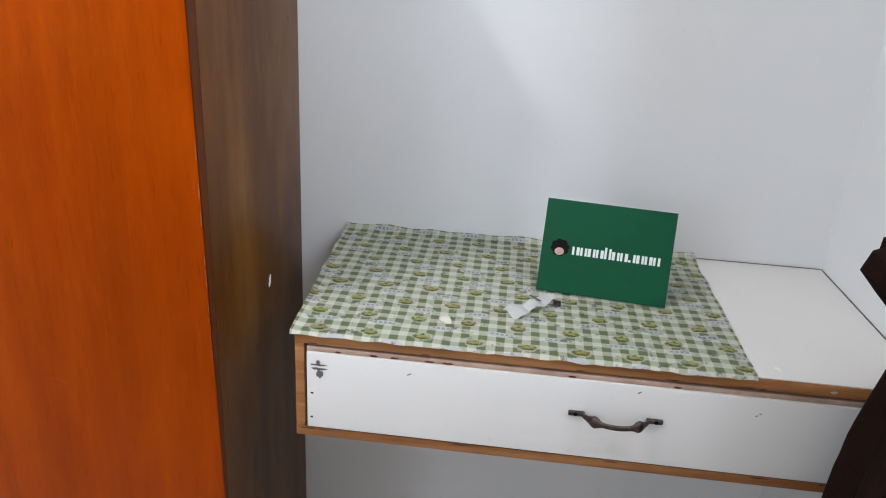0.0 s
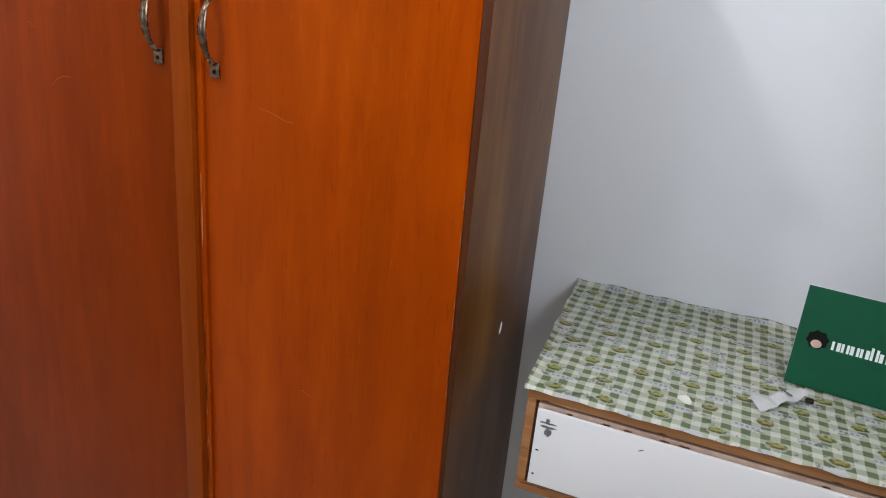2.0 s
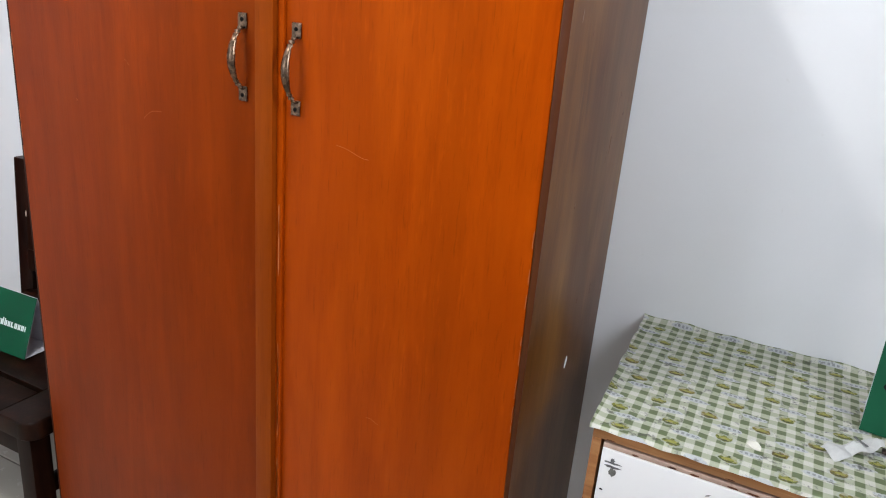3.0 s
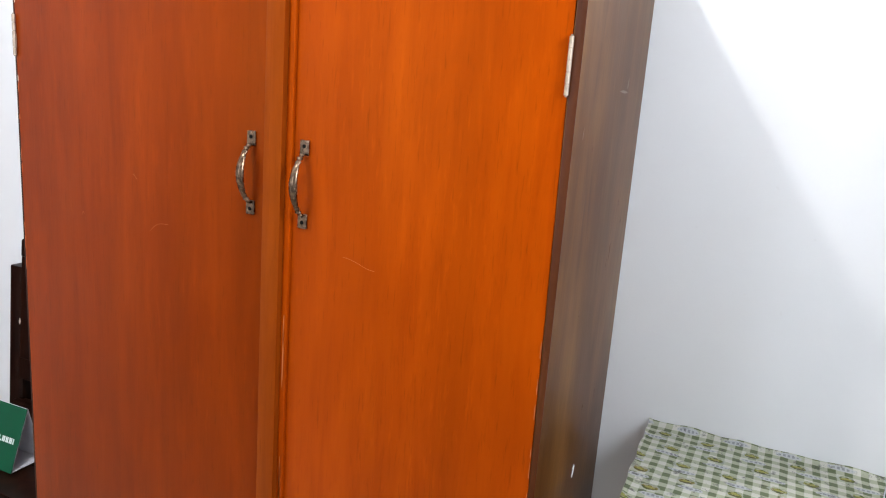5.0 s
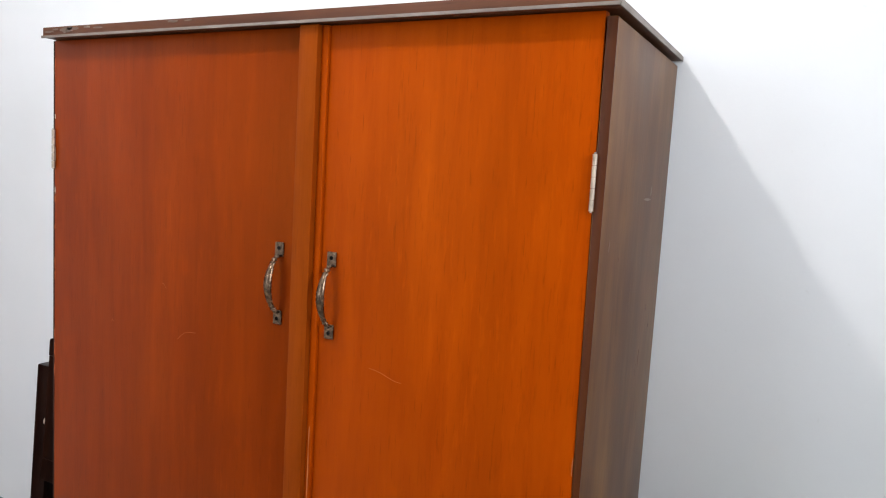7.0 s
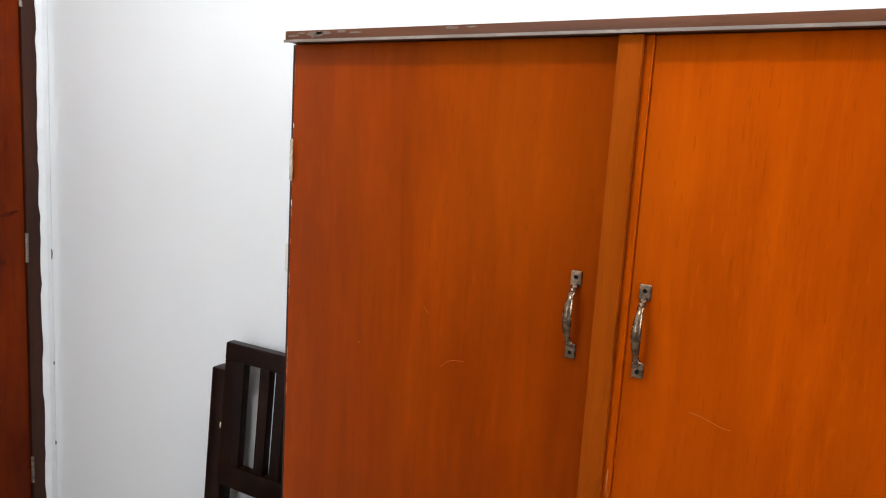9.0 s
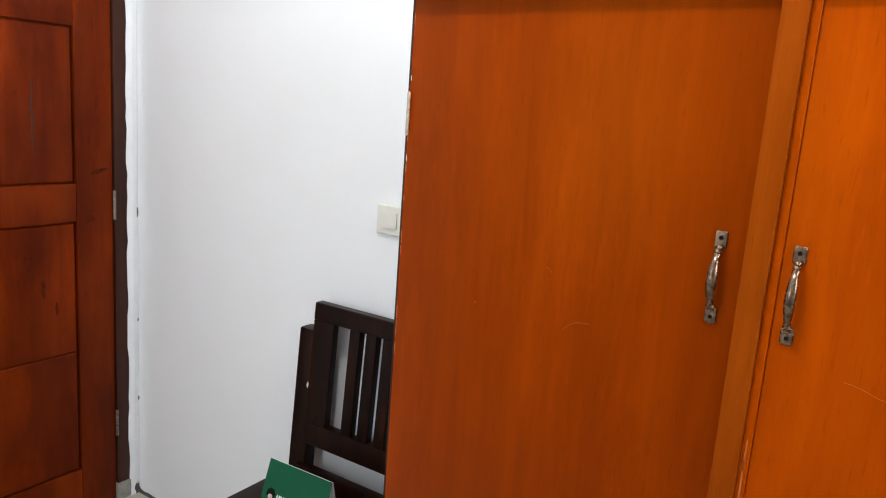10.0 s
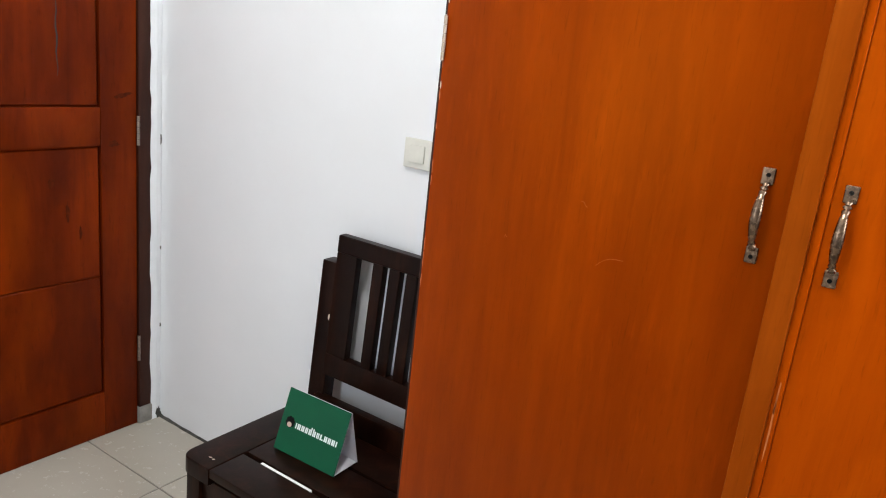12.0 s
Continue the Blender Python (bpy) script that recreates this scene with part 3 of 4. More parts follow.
def build_wardrobe():
    w = thing("wardrobe", (-W / 2, -D / 2, 0), "orange-brown varnished two-door wooden wardrobe against the wall", "wardrobe")
    y_back, yf = -0.003, -D
    part("side_panel", boxed(-0.0125, yf + 0.0001, 0, 0, y_back, H - 0.004, bevel=0.0012), M_SIDE, w, "dark brown side panel with dull sheen")
    part("side_panel", boxed(-W, yf + 0.003, 0, -W + 0.010, y_back, H - 0.004, bevel=0.0012), M_SIDE, w, "dark brown side panel with dull sheen")
    part("back_panel", boxed(-W + 0.0105, y_back - 0.006, 0.05, -0.0155, y_back, H - 0.005), M_SIDE, w)
    part("plinth", boxed(-W + 0.0105, yf + 0.02, 0, -0.0155, yf + 0.04, 0.07), M_EDGE, w)
    part("shelf_bottom", boxed(-W + 0.0105, yf + 0.03, 0.071, -0.0155, y_back - 0.007, 0.089), M_SIDE, w)

    def rising(bm):
        """The top board sits a little higher at its right end."""
        for v in bm.verts:
            v.co.z += 0.012 * (v.co.x + W) / W - 0.006
        return bm

    def under_top(bm):
        """Doors and stile are cut to follow the underside of the top board."""
        for v in bm.verts:
            if v.co.z > 1.0:
                v.co.z += 0.012 * (v.co.x + W) / W - 0.006
        return bm

    def skew(bm):
        """The right door hangs a little skew, so that its outer edge runs outwards towards the floor."""
        for v in bm.verts:
            if v.co.x > -0.1:
                v.co.x += 0.0085 * (1.40 - v.co.z)
        return bm

    def beside_door(bm):
        """The front edge narrows downwards beside the skew door."""
        for v in bm.verts:
            if v.co.x < -0.005:
                v.co.x = min(-0.0006, v.co.x + 0.0085 * (1.40 - v.co.z))
        return bm

    top = part("top_board", rising(boxed(-W - 0.001, yf - 0.0045, H - 0.002, 0.006, y_back, H + 0.008, bevel=0.002)), M_EDGE, w, "brown top board with worn edge")
    part("fascia", rising(boxed(-W - 0.001, yf - 0.022, H - 0.002, 0.006, yf - 0.0047, H + 0.016, bevel=0.003)), M_EDGE, top, "brown front fascia with scuffed end")
    part("edge_strip", rising(boxed(-W - 0.002, yf - 0.0245, H - 0.003, 0.0075, yf - 0.0223, H + 0.0015, bevel=0.0008)), M_GREYEDGE, top, "worn grey edge strip")
    part("edge_strip", rising(boxed(0.0063, yf - 0.022, H - 0.003, 0.0085, y_back, H + 0.0045, bevel=0.0008)), M_GREYEDGE, top, "worn grey edge strip")
    part("head_rail", boxed(-W + 0.0105, yf + 0.017, H - 0.04, -0.0130, yf + 0.035, H - 0.009), M_EDGE, w)
    part("front_edge", beside_door(boxed(-0.0105, yf - 0.0025, 0, 0.0015, yf - 0.0003, H - 0.005, bevel=0.0005)), M_FRONTEDGE, w, "worn brown front edge of the side panel")
    zb, zt = 0.075, H - 0.0035
    # the left door takes the dimmed copy, shade put into its colour
    left = part("door", under_top(boxed(-W + 0.003, yf - 0.001, zb, -0.4565, yf + 0.016, zt, bevel=0.0015)), M_DOORWOOD_DIM, w, "varnished plywood door, its weaker sheen painted as a darker, redder colour")
    right = part("door", skew(under_top(boxed(-0.4118, yf - 0.001, zb, -0.0130, yf + 0.016, zt, bevel=0.0015))), M_DOORWOOD, w, "orange varnished plywood door")
    stile = part("centre_stile", under_top(boxed(-0.4560, yf - 0.016, zb, -0.4235, yf + 0.012, zt, bevel=0.0025)), M_STILE, w, "brown centre cover strip")
    part("bead", under_top(boxed(-0.42345, yf - 0.006, zb, -0.41185, yf + 0.010, zt, bevel=0.0016, segments=3)), M_DOORWOOD, stile, "reddish orange bead")
    pull_handle(left, -0.489, 1.112, 1.217, yf - 0.001)
    pull_handle(right, -0.392, 1.104, 1.212, yf - 0.001)
    part("front_edge", boxed(-W - 0.0006, yf - 0.0012, 0, -W + 0.0027, yf + 0.0027, H - 0.010, bevel=0.0006), M_JAMB, w, "dark worn front edge of the side panel")
    for hx, hr, par in ((-0.0125, 0.0030, right), (-W + 0.0045, 0.0029, left)):
        hb = bmesh.new()
        for k in range(5):
            a = 1.312 + 0.070 * k / 5
            tube(hb, [((hx, yf - 0.005, a + 0.0004), hr, hr, (1, 0, 0), (0, 1, 0)), ((hx, yf - 0.005, a + 0.0136), hr, hr, (1, 0, 0), (0, 1, 0))], 12)
        hinge = part("hinge", hb, M_PALEHINGE, par, "small dull pale hinge")
        part("pin", tube(bmesh.new(), [((hx, yf - 0.005, 1.3105), hr * 0.5, hr * 0.5, (1, 0, 0), (0, 1, 0)), ((hx, yf - 0.005, 1.3838), hr * 0.5, hr * 0.5, (1, 0, 0), (0, 1, 0))], 8), M_HINGE, hinge)
    side = next(c for c in w.children if c.name.startswith("side_panel"))
    blotch("chip", (0.0001, -0.189, 0.718), (0, 1, 0), (0, 0.25, 1), 0.0042, 0.0100, M_PAPER, "white chip in the brown paint", 3, parent=side)
    rnd = random.Random(12)
    for k in range(11):
        zz = 0.70 + 0.42 * rnd.random()
        blotch("worn_edge", (-0.0145 + 0.0085 * (1.40 - zz), yf - 0.0011, zz), (1, 0, 0), (0, 0, 1), 0.0009, 0.004 + 0.012 * rnd.random(), M_SCRATCH, "pale worn door edge", 100 + k, parent=right, thick=0.0003, lobes=10)
    for k in range(16):
        blotch("worn_edge", (-W + 0.0045, yf - 0.0011, 0.90 + 0.60 * rnd.random()), (1, 0, 0), (0, 0, 1), 0.0012, 0.004 + 0.013 * rnd.random(), M_CHIP if k % 6 == 0 else M_SCRATCH, "pale worn door edge", 130 + k, parent=left, thick=0.0003, lobes=10)
    # pale slivers paint the highlight along the bead, together with its wear
    for k in range(18):
        blotch("worn_edge", (-0.4178, yf - 0.0061, 0.30 + 0.78 * rnd.random()), (1, 0, 0), (0, 0, 1), 0.0012, 0.014 + 0.034 * rnd.random(), M_BEADGLINT, "pale worn bead with its highlight painted on", 160 + k, parent=stile, thick=0.0003, lobes=10)
    for k in range(16):
        cx = -1.0 + 0.34 * rnd.random() ** 1.5 if k < 12 else -0.03 + 0.03 * rnd.random()
        blotch("scuff", (cx, yf - 0.0221, H + 0.006 + 0.006 * rnd.random() + 0.012 * (cx + W) / W - 0.006), (1, 0, 0), (0, 0, 1), 0.004 + 0.012 * rnd.random(), 0.0012 + 0.002 * rnd.random(), M_SCUFF, "pale scuff on the top board", 190 + k, parent=top, thick=0.0004, lobes=12)
    blotch("rub_mark", (0.0001, -0.150, 1.325), (0, 1, 0), (0, -0.08, 1), 0.024, 0.0022, M_GREYEDGE, "pale rub mark", 220, parent=side, thick=0.0003, lobes=16)
    blotch("rub_mark", (0.0001, -0.128, 1.338), (0, 1, 0), (0, 0.3, 1), 0.004, 0.009, M_GREYEDGE, "pale rub mark", 221, parent=side, thick=0.0003, lobes=12)
    for k in range(10):
        blotch("dark_mark", (0.0001, -0.05 - 0.33 * rnd.random(), 0.75 + 0.75 * rnd.random()), (0, 1, 0), (0, 0.05, 1), 0.0012 + 0.0014 * rnd.random(), 0.003 + 0.016 * rnd.random() ** 2, M_EDGE, "small dark mark", 230 + k, parent=side, thick=0.0003, lobes=9)
    for k in range(9):
        blotch("scratch", (-0.80 + 0.16 * rnd.random(), yf - 0.0011, H - 0.034 - 0.022 * rnd.random()), (1, 0, 0), (0.05, 0, 1), 0.0004, 0.004 + 0.010 * rnd.random(), M_STILE, "fine dull scratch below the top board", 270 + k, parent=left, thick=0.0002, lobes=8)
    # scratches on the doors
    for dx, dz, ln, bend, par in ((-0.320, 1.061, 0.054, -0.010, right), (-0.247, 0.637, 0.022, -0.002, right), (-0.737, 1.133, 0.010, -0.004, left), (-0.700, 1.043, 0.041, 0.019, left), (-0.86, 1.05, 0.005, 0.004, left)):
        rings = []
        for k in range(9):
            f = k / 8
            rings.append(((dx + ln * f, yf - 0.0011, dz + bend * math.sin(f * 1.6) + 0.0022 * math.sin(f * 5.0)), 0.0002, 0.0003, (0, 1, 0), (0, 0, 1)))
        part("scratch", tube(bmesh.new(), rings, 6), M_SCRATCH, par, "thin pale scratch")


build_wardrobe()


# ---------------------------------------------------------------- desk
TOP = 0.750


def build_desk():
    x0, x1, yf = 0.105, XR - 0.002, -0.400
    d = thing("desk", ((x0 + x1) / 2, yf / 2, 0.5855), "wall-hung white laminate desk with raw pine edges and one drawer", "desk")
    part("tabletop", boxed(x0, yf, 0.7325, x1, -0.002, TOP - 0.0013, bevel=0.0010), M_PINE, d, "pine board edge")
    part("laminate_top", boxed(x0 + 0.002, yf + 0.002, TOP - 0.0011, x1, -0.0025, TOP, bevel=0.0004), M_LAMINATE, d, "white laminate sheet")
    part("side_board", boxed(x0, yf, 0.6, x0 + 0.0125, -0.002, 0.7322, bevel=0.0012), M_PINE, d, "pine side board")
    part("side_board", boxed(x1 - 0.0125, yf, 0.6, x1, -0.002, 0.7322, bevel=0.0012), M_PINE, d, "pine side board")
    part("bottom_board", boxed(x0, yf - 0.001, 0.5855, x1, -0.002, 0.5995, bevel=0.0015), M_PINE, d, "pine bottom board")
    dr = part("drawer", boxed(x0 + 0.0165, yf - 0.003, 0.602, x1 - 0.016, yf + 0.012, 0.7215, bevel=0.0025), M_DRAWER, d, "white drawer front")
    part("drawer_top_edge", boxed(x0 + 0.0165, yf - 0.0005, 0.7220, x1 - 0.016, yf + 0.012, 0.7285, bevel=0.001), M_RAWEDGE, dr, "pale raw drawer edge")
    part("drawer_box", boxed(x0 + 0.02, yf + 0.0125, 0.606, x1 - 0.02, -0.03, 0.712), M_PINE, dr)
    pull_handle(dr, 0.672, 0.488, 0.590, yf - 0.003, "x", M_DARKMETAL, 0.024)
    part("wall_joint", boxed(0.712, -0.0024, TOP - 0.001, x1, -0.0004, TOP + 0.0009), M_MOULD, d, "dark gap line along the wall", False)
    part("wall_joint", boxed(x1 + 0.0002, -0.30, TOP - 0.001, XR - 0.0003, -0.003, TOP + 0.0012), M_MOULD, d, "dark gap line along the wall", False)
    # smear and nail holes
    for k, (dx, dz, ru, rv) in enumerate(((0.0, 0.006, 0.012, 0.0014), (0.001, 0.0, 0.013, 0.0020), (0.0, 0.010, 0.003, 0.004), (0.001, -0.008, 0.005, 0.007))):
        blotch("smear", (0.138 + dx, yf - 0.0031, 0.697 + dz), (1, 0, 0), (0, 0, 1), ru, rv, M_STAIN if k < 3 else M_MOULD, "black smear on the laminate", 20 + k, parent=dr, thick=0.0004)
    for k, (px, pz) in enumerate(((0.129, 0.658), (0.128, 0.619))):
        blotch("nail_hole", (px, yf - 0.0031, pz), (1, 0, 0), (0, 0, 1), 0.0022, 0.0016, M_HOLE, "dark nail hole", 30 + k, parent=dr, thick=0.0003)
    for k, (px, pz, ru) in enumerate(((0.721, 0.699, 0.0016), (0.717, 0.6955, 0.002), (0.262, 0.703, 0.004), (0.565, 0.712, 0.003))):
        blotch("scuff", (px, yf - 0.0031, pz), (1, 0, 0.6), (-0.3, 0, 1), ru, 0.0009, M_MOULD, "small grey scuff", 40 + k, parent=dr, thick=0.0003)
    random.seed(5)
    for k in range(16):
        low = k % 2
        blotch("nick", (0.12 + 0.78 * random.random(), yf - (0.0011 if low else 0.0001), 0.5975 if low else 0.7340), (1, 0, 0), (0, 0, 1), 0.004 + 0.010 * random.random(), 0.0009, M_EDGE, "dark nick in the pine edge", 240 + k, parent=d, thick=0.0003, lobes=9)
    blotch("chip", (0.804, yf - 0.0001, 0.7395), (1, 0, 0), (0, 0, 1), 0.0045, 0.0022, M_CHIP, "pale chip in the pine edge", 260, parent=d, thick=0.0004, lobes=9)
    random.seed(8)
    for k in range(9):
        px = 0.15 + 0.72 * random.random()
        blotch("chipped_edge", (px, yf - 0.0006, 0.7240), (1, 0, 0), (0, 0, 1), 0.003 + 0.005 * random.random(), 0.0016, M_EDGE, "chipped drawer edge", 60 + k, parent=dr, thick=0.0003)


build_desk()


def build_cloth():
    """Oilcloth laid over the left part of the desk, rippled, creased up at the wall."""
    bm = bmesh.new()
    nx, ny = 120, 80
    x0, x1, y0, y1 = 0.096, 0.707, -0.403, -0.001
    grid = []
    for j in range(ny + 1):
        row = []
        for i in range(nx + 1):
            u, v = i / nx, j / ny
            edge = 0.0035 * noise.noise((u * 11, v * 9, 5.0))
            x = x0 + (x1 - x0) * u + (edge if i in (0, nx) else 0) + 0.010 * (1 - u) * (1 - v) * 0.4 - 0.012 * (1 - u) * v
            y = y0 + (y1 - y0) * v + (0.6 * edge if j == 0 else 0)
            z = TOP + 0.0022 + 0.0012 * (1 + noise.noise((x * 22, y * 22, 1.0))) + 0.0006 * noise.noise((x * 70, y * 70, 2.0))
            z += 0.010 * max(0, (v - 0.955) / 0.045) ** 1.5 * (0.6 + 0.6 * noise.noise((x * 16, 0, 7.0)))
            z += 0.004 * max(0, 1 - u / 0.02) * (0.5 + noise.noise((0, y * 30, 3.0)))
            row.append(bm.verts.new((x, y, z)))
        grid.append(row)
    for drop, out in ((0.0020, 0.0022), (0.0052, 0.0030)):
        grid.insert(0, [bm.verts.new((v.co.x, y0 - out + 0.0008 * noise.noise((v.co.x * 60, drop * 90, 4.0)), TOP + 0.0022 - drop * (0.75 + 0.6 * noise.noise((v.co.x * 38, 0, 9.0))))) for v in grid[-1 if len(grid) < 2 else 0]])
    for a, b in zip(grid, grid[1:]):
        for i in range(nx):
            bm.faces.new((a[i], a[i + 1], b[i + 1], b[i]))
    bmesh.ops.solidify(bm, geom=bm.faces, thickness=0.0008)
    bmesh.ops.recalc_face_normals(bm, faces=bm.faces)
    tagged(part("tablecloth", bm, M_CLOTH), "green and white gingham oilcloth with yellow-green motifs on the desk", "tablecloth")


build_cloth()


# ---------------------------------------------------------------- tent cards
def build_tent_card(label, place, turn, length=0.193, height=0.133, lean=0.050, depth=0.085):
    c = thing("tent_card", place, label, "tent card", "green tent cards")
    c.rotation_euler = (0, 0, radians(turn))
    t = 0.0012

    def sheet(p0, p1):
        """A thin strip of card from p0 to p1 in the (y, z) plane, over the card's length."""
        d = Vector((p1[0] - p0[0], p1[1] - p0[1]))
        nrm = Vector((-d.y, d.x)).normalized() * t
        bm = bmesh.new()
        pts = [p0, p1, (p1[0] + nrm.x, p1[1] + nrm.y), (p0[0] + nrm.x, p0[1] + nrm.y)]
        a = [bm.verts.new((-length / 2, y, z)) for y, z in pts]
        b = [bm.verts.new((length / 2, y, z)) for y, z in pts]
        bm.faces.new(a)
        bm.faces.new(b[::-1])
        for k in range(4):
            bm.faces.new((a[k], b[k], b[(k + 1) % 4], a[(k + 1) % 4]))
        bmesh.ops.recalc_face_normals(bm, faces=bm.faces)
        return bm

    part("inner_sheet", sheet((0.0016, 0.0008), (lean + 0.0004, height - 0.003)), M_WHITECARD, c, "white inner face", False, True)
    front = part("front_panel", sheet((0.0, 0.0), (lean, height)), M_GREEN, c, "green printed front", False, True)
    part("back_panel", sheet((lean, height), (depth, 0.0)), M_WHITECARD, c, "white back panel", False, True)
    part("foot_flap", sheet((0.004, 0.0014), (depth - 0.002, 0.0014)), M_WHITECARD, c, "white folded foot flap", False, True)
    # printing on the front: a dark disc with a pale patch, and a row of plain white bars
    d = Vector((lean, height)).normalized()

    def on_front(s, f, lift):
        p = d * (f * math.hypot(lean, height))
        return (s, p.x - d.y * lift, p.y + d.x * lift)

    def plate(name, s0, s1, f0, f1, material, lift, round_=False):
        bm = bmesh.new()
        if round_:
            wave = 0.07 if material is M_PRINTBLACK else 0.0
            pts = [((s0 + s1) / 2 + (s1 - s0) / 2 * math.cos(a) * r, (f0 + f1) / 2 + (f1 - f0) / 2 * math.sin(a) * r) for a, r in ((2 * math.pi * k / 48, 1 + wave * math.sin(2 * math.pi * k / 6)) for k in range(48))]
        else:
            pts = [(s0, f0), (s1, f0), (s1, f1), (s0, f1)]
        lo = [bm.verts.new(on_front(s, f, 0.0010)) for s, f in pts]
        hi = [bm.verts.new(on_front(s, f, lift)) for s, f in pts]
        bm.faces.new(hi)
        for k in range(len(pts)):
            bm.faces.new((lo[k], lo[(k + 1) % len(pts)], hi[(k + 1) % len(pts)], hi[k]))
        bmesh.ops.recalc_face_normals(bm, faces=bm.faces)
        part(name, bm, material, front, "", False, True)

    plate("printed_disc", -0.0825, -0.0550, 0.395, 0.575, M_PRINTBLACK, 0.0016, True)
    plate("printed_patch", -0.0762, -0.0622, 0.402, 0.482, M_PRINTPALE, 0.0019, True)
    s = -0.050
    tall = (0, 0, 0, 0, 0, 0, 0, 0, 1, 2, 0, 0, 0, 0, 3, 0, 0, 0, 0, 0, 0, 0)
    for k, q in enumerate(tall):
        wide = 0.0046 if k % 3 == 1 else 0.0034
        plate("printed_bar", s, s + wide, 0.424, 0.424 + (0.086, 0.122, 0.114, 0.024)[q], M_PRINTWHITE, 0.0017)
        s += wide + (0.0012 if k % 2 else 0.0032)
    return c


build_tent_card("green folded tent card with white print standing on the desk", (0.5235, -0.2165, TOP + 0.0045), -7.4)
build_tent_card("green folded tent card with white print standing on the chair", (-1.394, -0.273, 0.351), 2, height=0.144)


def build_scraps():
    # folded strip of white tape with a dark end
    bm = bmesh.new()
    rows2 = []
    for k in range(15):
        f = k / 14
        c = Vector((0.388 + 0.064 * f, -0.304 + 0.060 * f, TOP + 0.0062 + 0.004 * math.sin(f * 9) ** 2 + (0.006 * f)))
        wd = 0.013 * (1.25 - 0.5 * f) * (1 + 0.2 * math.sin(f * 11))
        s = Vector((-0.55, 0.83, 0.0))
        rows2.append([bm.verts.new(c + s * wd * q + Vector((0, 0, 0.003 * (1 - q * q) * (1 + math.sin(f * 14 + q * 2))))) for q in (-1, -0.5, 0, 0.5, 1)])
    for a, b in zip(rows2, rows2[1:]):
        for i in range(4):
            bm.faces.new((a[i], a[i + 1], b[i + 1], b[i]))
    bmesh.ops.solidify(bm, geom=bm.faces, thickness=0.0012)
    bmesh.ops.recalc_face_normals(bm, faces=bm.faces)
    tape = part("paper_strip", bm, M_PAPER)
    tagged(tape, "crumpled white paper strip with a dark end lying on the cloth", "paper scrap")
    seam = bmesh.new()
    box(seam, -0.0016, -0.0115, 0, 0.0016, 0.0115, 0.0012, bevel=0.0004, segments=1)
    bmesh.ops.rotate(seam, verts=seam.verts, cent=(0, 0, 0), matrix=Matrix.Rotation(radians(43), 3, "Z"))
    bmesh.ops.translate(seam, verts=seam.verts, vec=(0.4250, -0.2690, TOP + 0.0190))
    part("fold_line", seam, M_STAIN, tape, "grey fold line")
    part("dark_end", boxed(0.453, -0.258, TOP + 0.0045, 0.464, -0.249, TOP + 0.0105, bevel=0.003), M_DARKMETAL, tape, "dark end piece")
    blotch("paper_scrap", (0.303, -0.338, TOP + 0.0050), (1, 0, 0), (-0.3, 1, 0.0), 0.010, 0.013, M_CREAM, "small torn cream paper scrap on the cloth", 14, "paper scrap", 0.0016, lobes=6)


build_scraps()


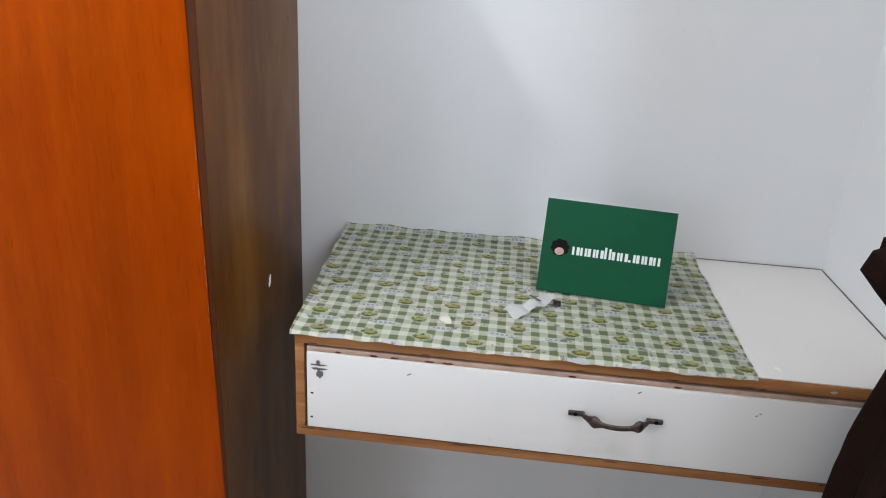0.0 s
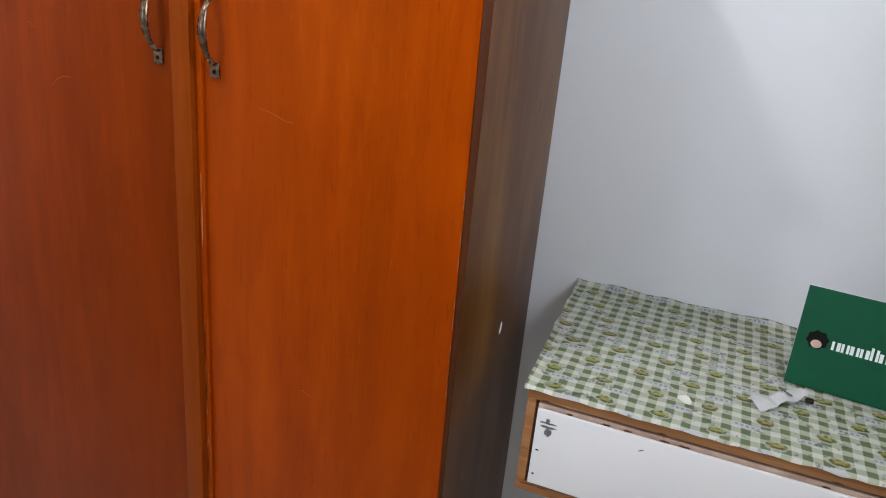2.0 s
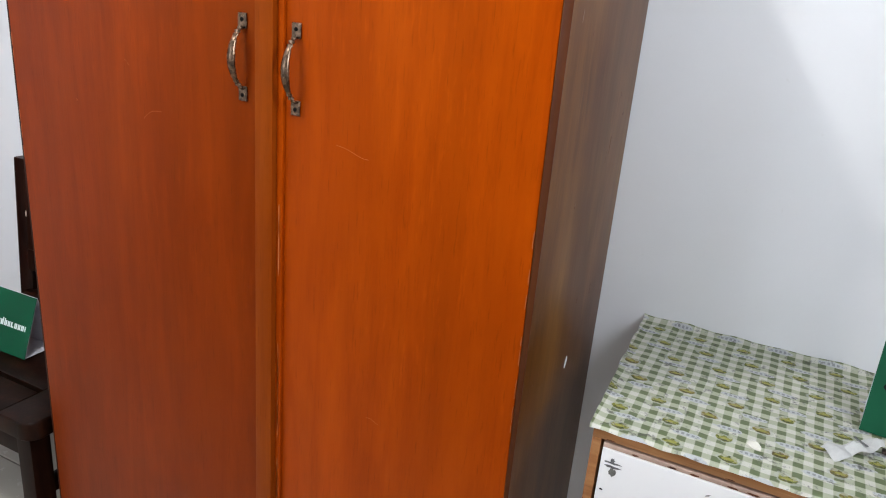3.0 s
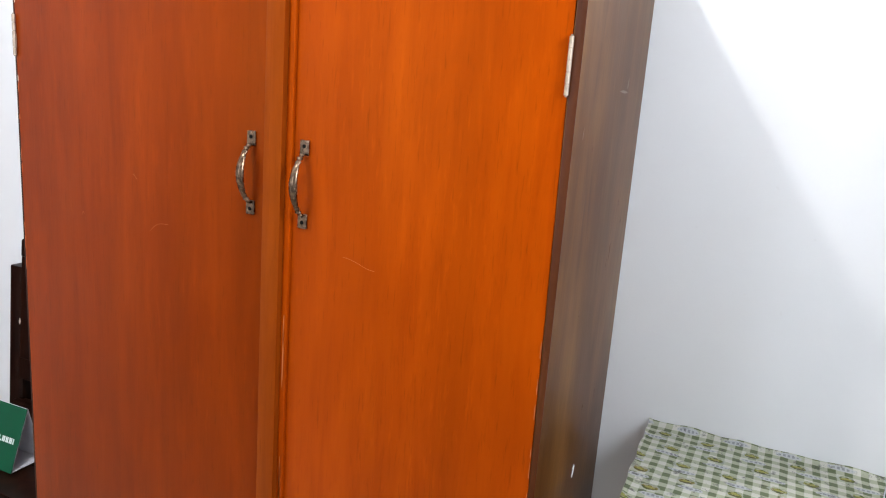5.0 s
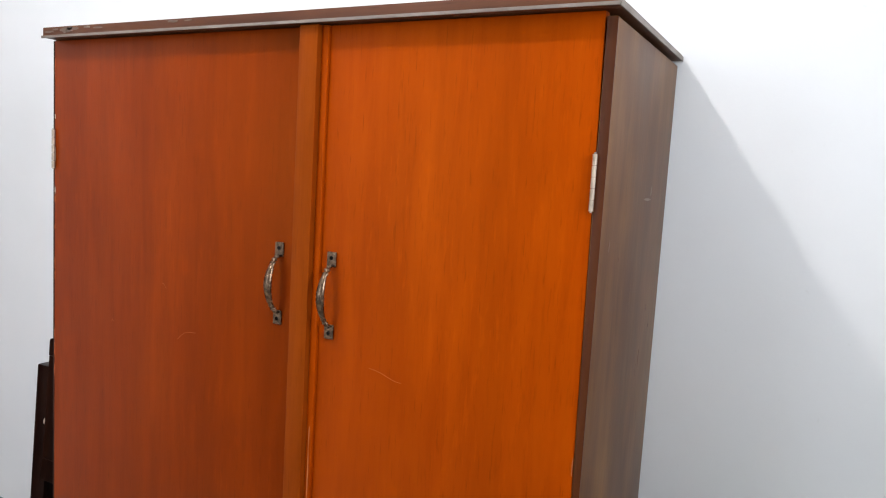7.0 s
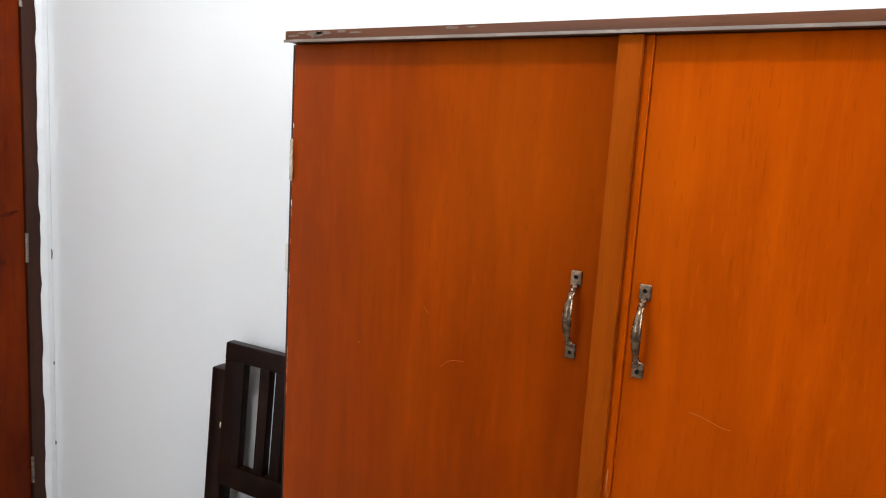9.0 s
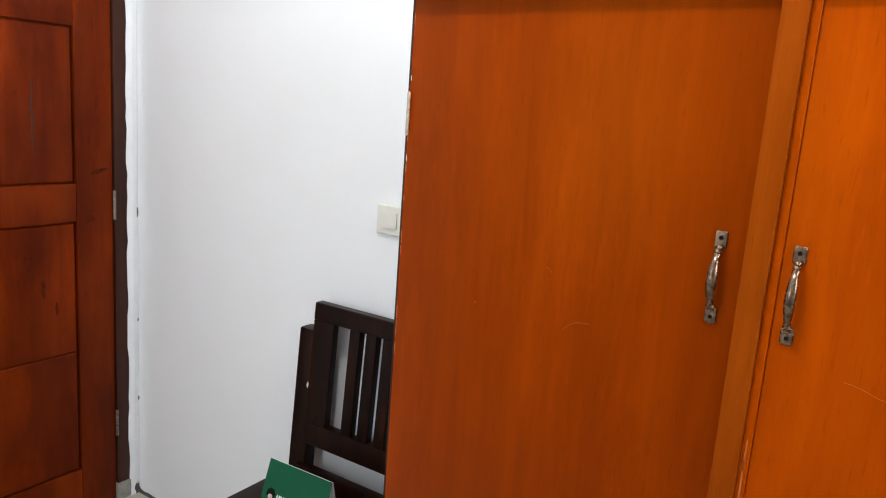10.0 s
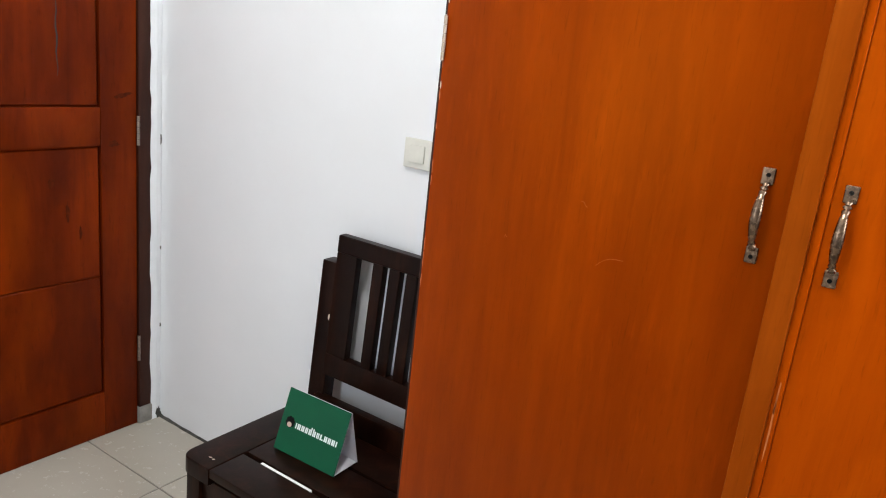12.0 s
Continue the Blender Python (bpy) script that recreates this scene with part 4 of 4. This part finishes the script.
# ---------------------------------------------------------------- chair
def build_chair():
    c = thing("chair", (-1.333, -0.24, 0), "dark-stained wooden slatted chair against the white wall", "chair")
    xl, xr, yf, yb, sz = -1.626, -1.040, -0.447, -0.065, 0.350
    # rear posts lean back and inwards above the seat
    for x, lean in ((-1.592, 0.024), (-1.128, -0.024)):
        bm = boxed(x, -0.092, 0, x + 0.054, -0.050, 0.776, bevel=0.005)
        for v in bm.verts:
            if v.co.z > sz:
                v.co.y += (v.co.z - sz) * 0.070
                v.co.x += lean * (v.co.z - sz) / 0.42
        part("rear_post", bm, M_CHAIR, c)
    for x in (xl + 0.014, xr - 0.060):
        part("front_leg", boxed(x, yf + 0.010, 0, x + 0.046, yf + 0.058, sz - 0.046, bevel=0.005), M_CHAIR, c)
    for x0, x1, outer in ((xl, xl + 0.105, xl), (xr - 0.105, xr, xr)):
        bm = boxed(x0, yf, sz - 0.045, x1, yb - 0.028, sz)
        corner = [e for e in bm.edges if all(abs(v.co.x - outer) < 1e-5 and abs(v.co.y - yf) < 1e-5 for v in e.verts)]
        bmesh.ops.bevel(bm, geom=corner, offset=0.034, segments=6, profile=0.5, affect="EDGES")
        rim = [e for e in bm.edges if abs(e.verts[0].co.z - e.verts[1].co.z) < 1e-5]
        bmesh.ops.bevel(bm, geom=rim, offset=0.007, segments=3, profile=0.6, affect="EDGES")
        part("seat_rail", bm, M_CHAIR, c, "rounded dark side rail")
    for k, (cx, cy) in enumerate(((-1.560, -0.410), (-1.548, -0.411))):
        blotch("chip", (cx, cy, sz + 0.0001), (1, 0.3, 0), (-0.3, 1, 0), 0.0045, 0.0020, M_CHIP, "pale chip in the dark stain", 70 + k, parent=c, thick=0.0005)
    for y0, y1 in ((yf + 0.002, -0.3455), (-0.3325, -0.2175), (-0.2085, -0.094)):
        part("seat_slat", boxed(xl + 0.1055, y0, sz - 0.022, xr - 0.1055, y1, sz - 0.001, bevel=0.003), M_CHAIR, c)
    part("rear_rail", boxed(xl + 0.082, -0.0915, sz - 0.03, xr - 0.082, -0.066, 0.412, bevel=0.004), M_CHAIR, c)
    part("apron", boxed(xl + 0.061, yf + 0.02, sz - 0.105, xr - 0.061, yf + 0.042, sz - 0.0455, bevel=0.003), M_CHAIR, c)
    part("stretcher", boxed(xl + 0.024, yf + 0.059, 0.14, xl + 0.049, yb - 0.028, 0.175, bevel=0.003), M_CHAIR, c)
    part("stretcher", boxed(xr - 0.049, yf + 0.059, 0.14, xr - 0.024, yb - 0.028, 0.175, bevel=0.003), M_CHAIR, c)

    # backrest frame between and a little ahead of the posts, leaning with them
    def leaning(bm):
        for v in bm.verts:
            v.co.y += (v.co.z - sz) * 0.070
        return bm

    bx0, bx1, bz0, bz1 = -1.520, -1.146, 0.477, 0.852
    y0, y1 = -0.098, -0.070
    b = part("backrest", leaning(boxed(bx0, y0, bz1 - 0.046, bx1, y1, bz1, bevel=0.007, segments=3)), M_CHAIR, c, "slatted backrest with rounded top rail")
    part("bottom_rail", leaning(boxed(bx0, y0 + 0.001, bz0, bx1, y1 - 0.001, bz0 + 0.058, bevel=0.004)), M_CHAIR, b)
    for x0, x1 in ((bx0, bx0 + 0.066), (bx1 - 0.066, bx1), (-1.401, -1.369), (-1.349, -1.317), (-1.297, -1.265)):
        part("backrest_slat", leaning(boxed(x0, y0 + 0.003, bz0 + 0.0575, x1, y1 - 0.003, bz1 - 0.0455, bevel=0.003)), M_CHAIR, b)
    blotch("chip", (-1.524, -0.0735, 0.630), (1, 0, 0), (0, 0.07, 1), 0.0026, 0.008, M_CHIP, "pale chip in the dark stain", 5, parent=c, thick=0.001)


build_chair()
slip = part("paper_slip", boxed(-1.462, -0.3448, 0.3285, -1.300, -0.3370, 0.3475, bevel=0.0008), M_PAPER)
tagged(slip, "thin white paper slip stuck between the seat slats of the chair", "paper slip")


# ---------------------------------------------------------------- light switch
def build_switch():
    s = thing("light_switch", (-1.340, 0, 1.076), "ivory plastic rocker light switch on the white wall", "light switch")
    part("plate", boxed(-1.378, -0.010, 1.048, -1.299, -0.0005, 1.119, bevel=0.004, segments=3), M_SWITCH, s)
    part("rocker", boxed(-1.360, -0.014, 1.063, -1.316, -0.0102, 1.104, bevel=0.002), M_SWITCH, s, "ivory rocker")


build_switch()


# ---------------------------------------------------------------- knotted curtain beside the window
def build_curtain():
    profile = ((2.25, 0.040, 0.09), (1.6, 0.035, 0.075), (1.15, 0.032, 0.055), (1.03, 0.035, 0.050), (0.995, 0.065, 0.080), (0.965, 0.112, 0.121), (0.940, 0.119, 0.117), (0.900, 0.078, 0.098),
               (0.865, 0.060, 0.075), (0.83, 0.066, 0.084), (0.70, 0.084, 0.11), (0.50, 0.094, 0.13), (0.30, 0.090, 0.14), (0.22, 0.092, 0.145))
    bm = bmesh.new()
    sides = 72
    loops = []
    zs = [2.25 - (2.25 - 0.22) * k / 90 for k in range(91)]
    for z in zs:
        ps = sorted(profile)
        rx = np.interp(z, [p[0] for p in ps], [p[1] for p in ps])
        ry = np.interp(z, [p[0] for p in ps], [p[2] for p in ps])
        loop = []
        for k in range(sides):
            a = 2 * math.pi * k / sides
            fold = 1 + 0.10 * math.sin(9 * a + 2.0 * math.sin(z * 3)) + 0.05 * math.sin(17 * a + z * 5)
            loop.append(bm.verts.new((0.872 + min(0.052, rx * math.cos(a) * fold), -0.530 + ry * math.sin(a) * fold, z)))
        loops.append(loop)
    for a, b in zip(loops, loops[1:]):
        for k in range(sides):
            bm.faces.new((a[k], a[(k + 1) % sides], b[(k + 1) % sides], b[k]))
    bm.faces.new(loops[0])
    bm.faces.new(loops[-1][::-1])
    bmesh.ops.recalc_face_normals(bm, faces=bm.faces)
    c = thing("curtain", (0.872, -0.53, 2.25), "dark brown cloth curtain knotted beside the window", "curtain")
    part("cloth", bm, M_CURTAIN, c)
    part("curtain_rod", tube(bmesh.new(), [((XR - 0.06, WIN[0] - 0.1, 2.26), 0.009, 0.009, (1, 0, 0), (0, 0, 1)), ((XR - 0.06, -0.35, 2.26), 0.009, 0.009, (1, 0, 0), (0, 0, 1))], 12), M_METAL, c)


build_curtain()

# mould at the foot of the corner by the door
bm = bmesh.new()
rows3 = []
for k in range(61):
    x = XL + 0.001 + 0.75 * k / 60
    h = 0.0035 + 0.004 * (1 + noise.noise((x * 30, 0, 3))) * (0.5 + 1.5 * max(0, 1 - k / 8))
    d = 0.003 + 0.004 * (1 + noise.noise((x * 22, 5, 3)))
    rows3.append([bm.verts.new((x, -0.0004, h)), bm.verts.new((x, -0.0014, h * 0.9)), bm.verts.new((x, -d, 0.0012)), bm.verts.new((x, -d - 0.0006, 0.0002))])
for a, q in zip(rows3, rows3[1:]):
    for k in range(3):
        bm.faces.new((a[k], a[k + 1], q[k + 1], q[k]))
bmesh.ops.recalc_face_normals(bm, faces=bm.faces)
structure("trim_mould", bm, M_DARKMOULD, "dark mould along the foot of the wall", "stain")
blotch("corner_mould", (XL + 0.0086, -0.012, 0.018), (0, 1, 0), (0, 0, 1), 0.009, 0.022, M_DARKMOULD, "dark mould at the foot of the corner", 15, "stain")
for k, (cz, rv) in enumerate(((0.965, 0.022), (0.61, 0.006), (0.34, 0.008))):
    blotch("wall_chip", (XL + 0.0035, -0.0030, cz), (0.35, 1, 0), (0, 0, 1), 0.0030, rv, M_MOULD, "small dark chip in the plaster of the corner", 300 + k, "stain", lobes=9)
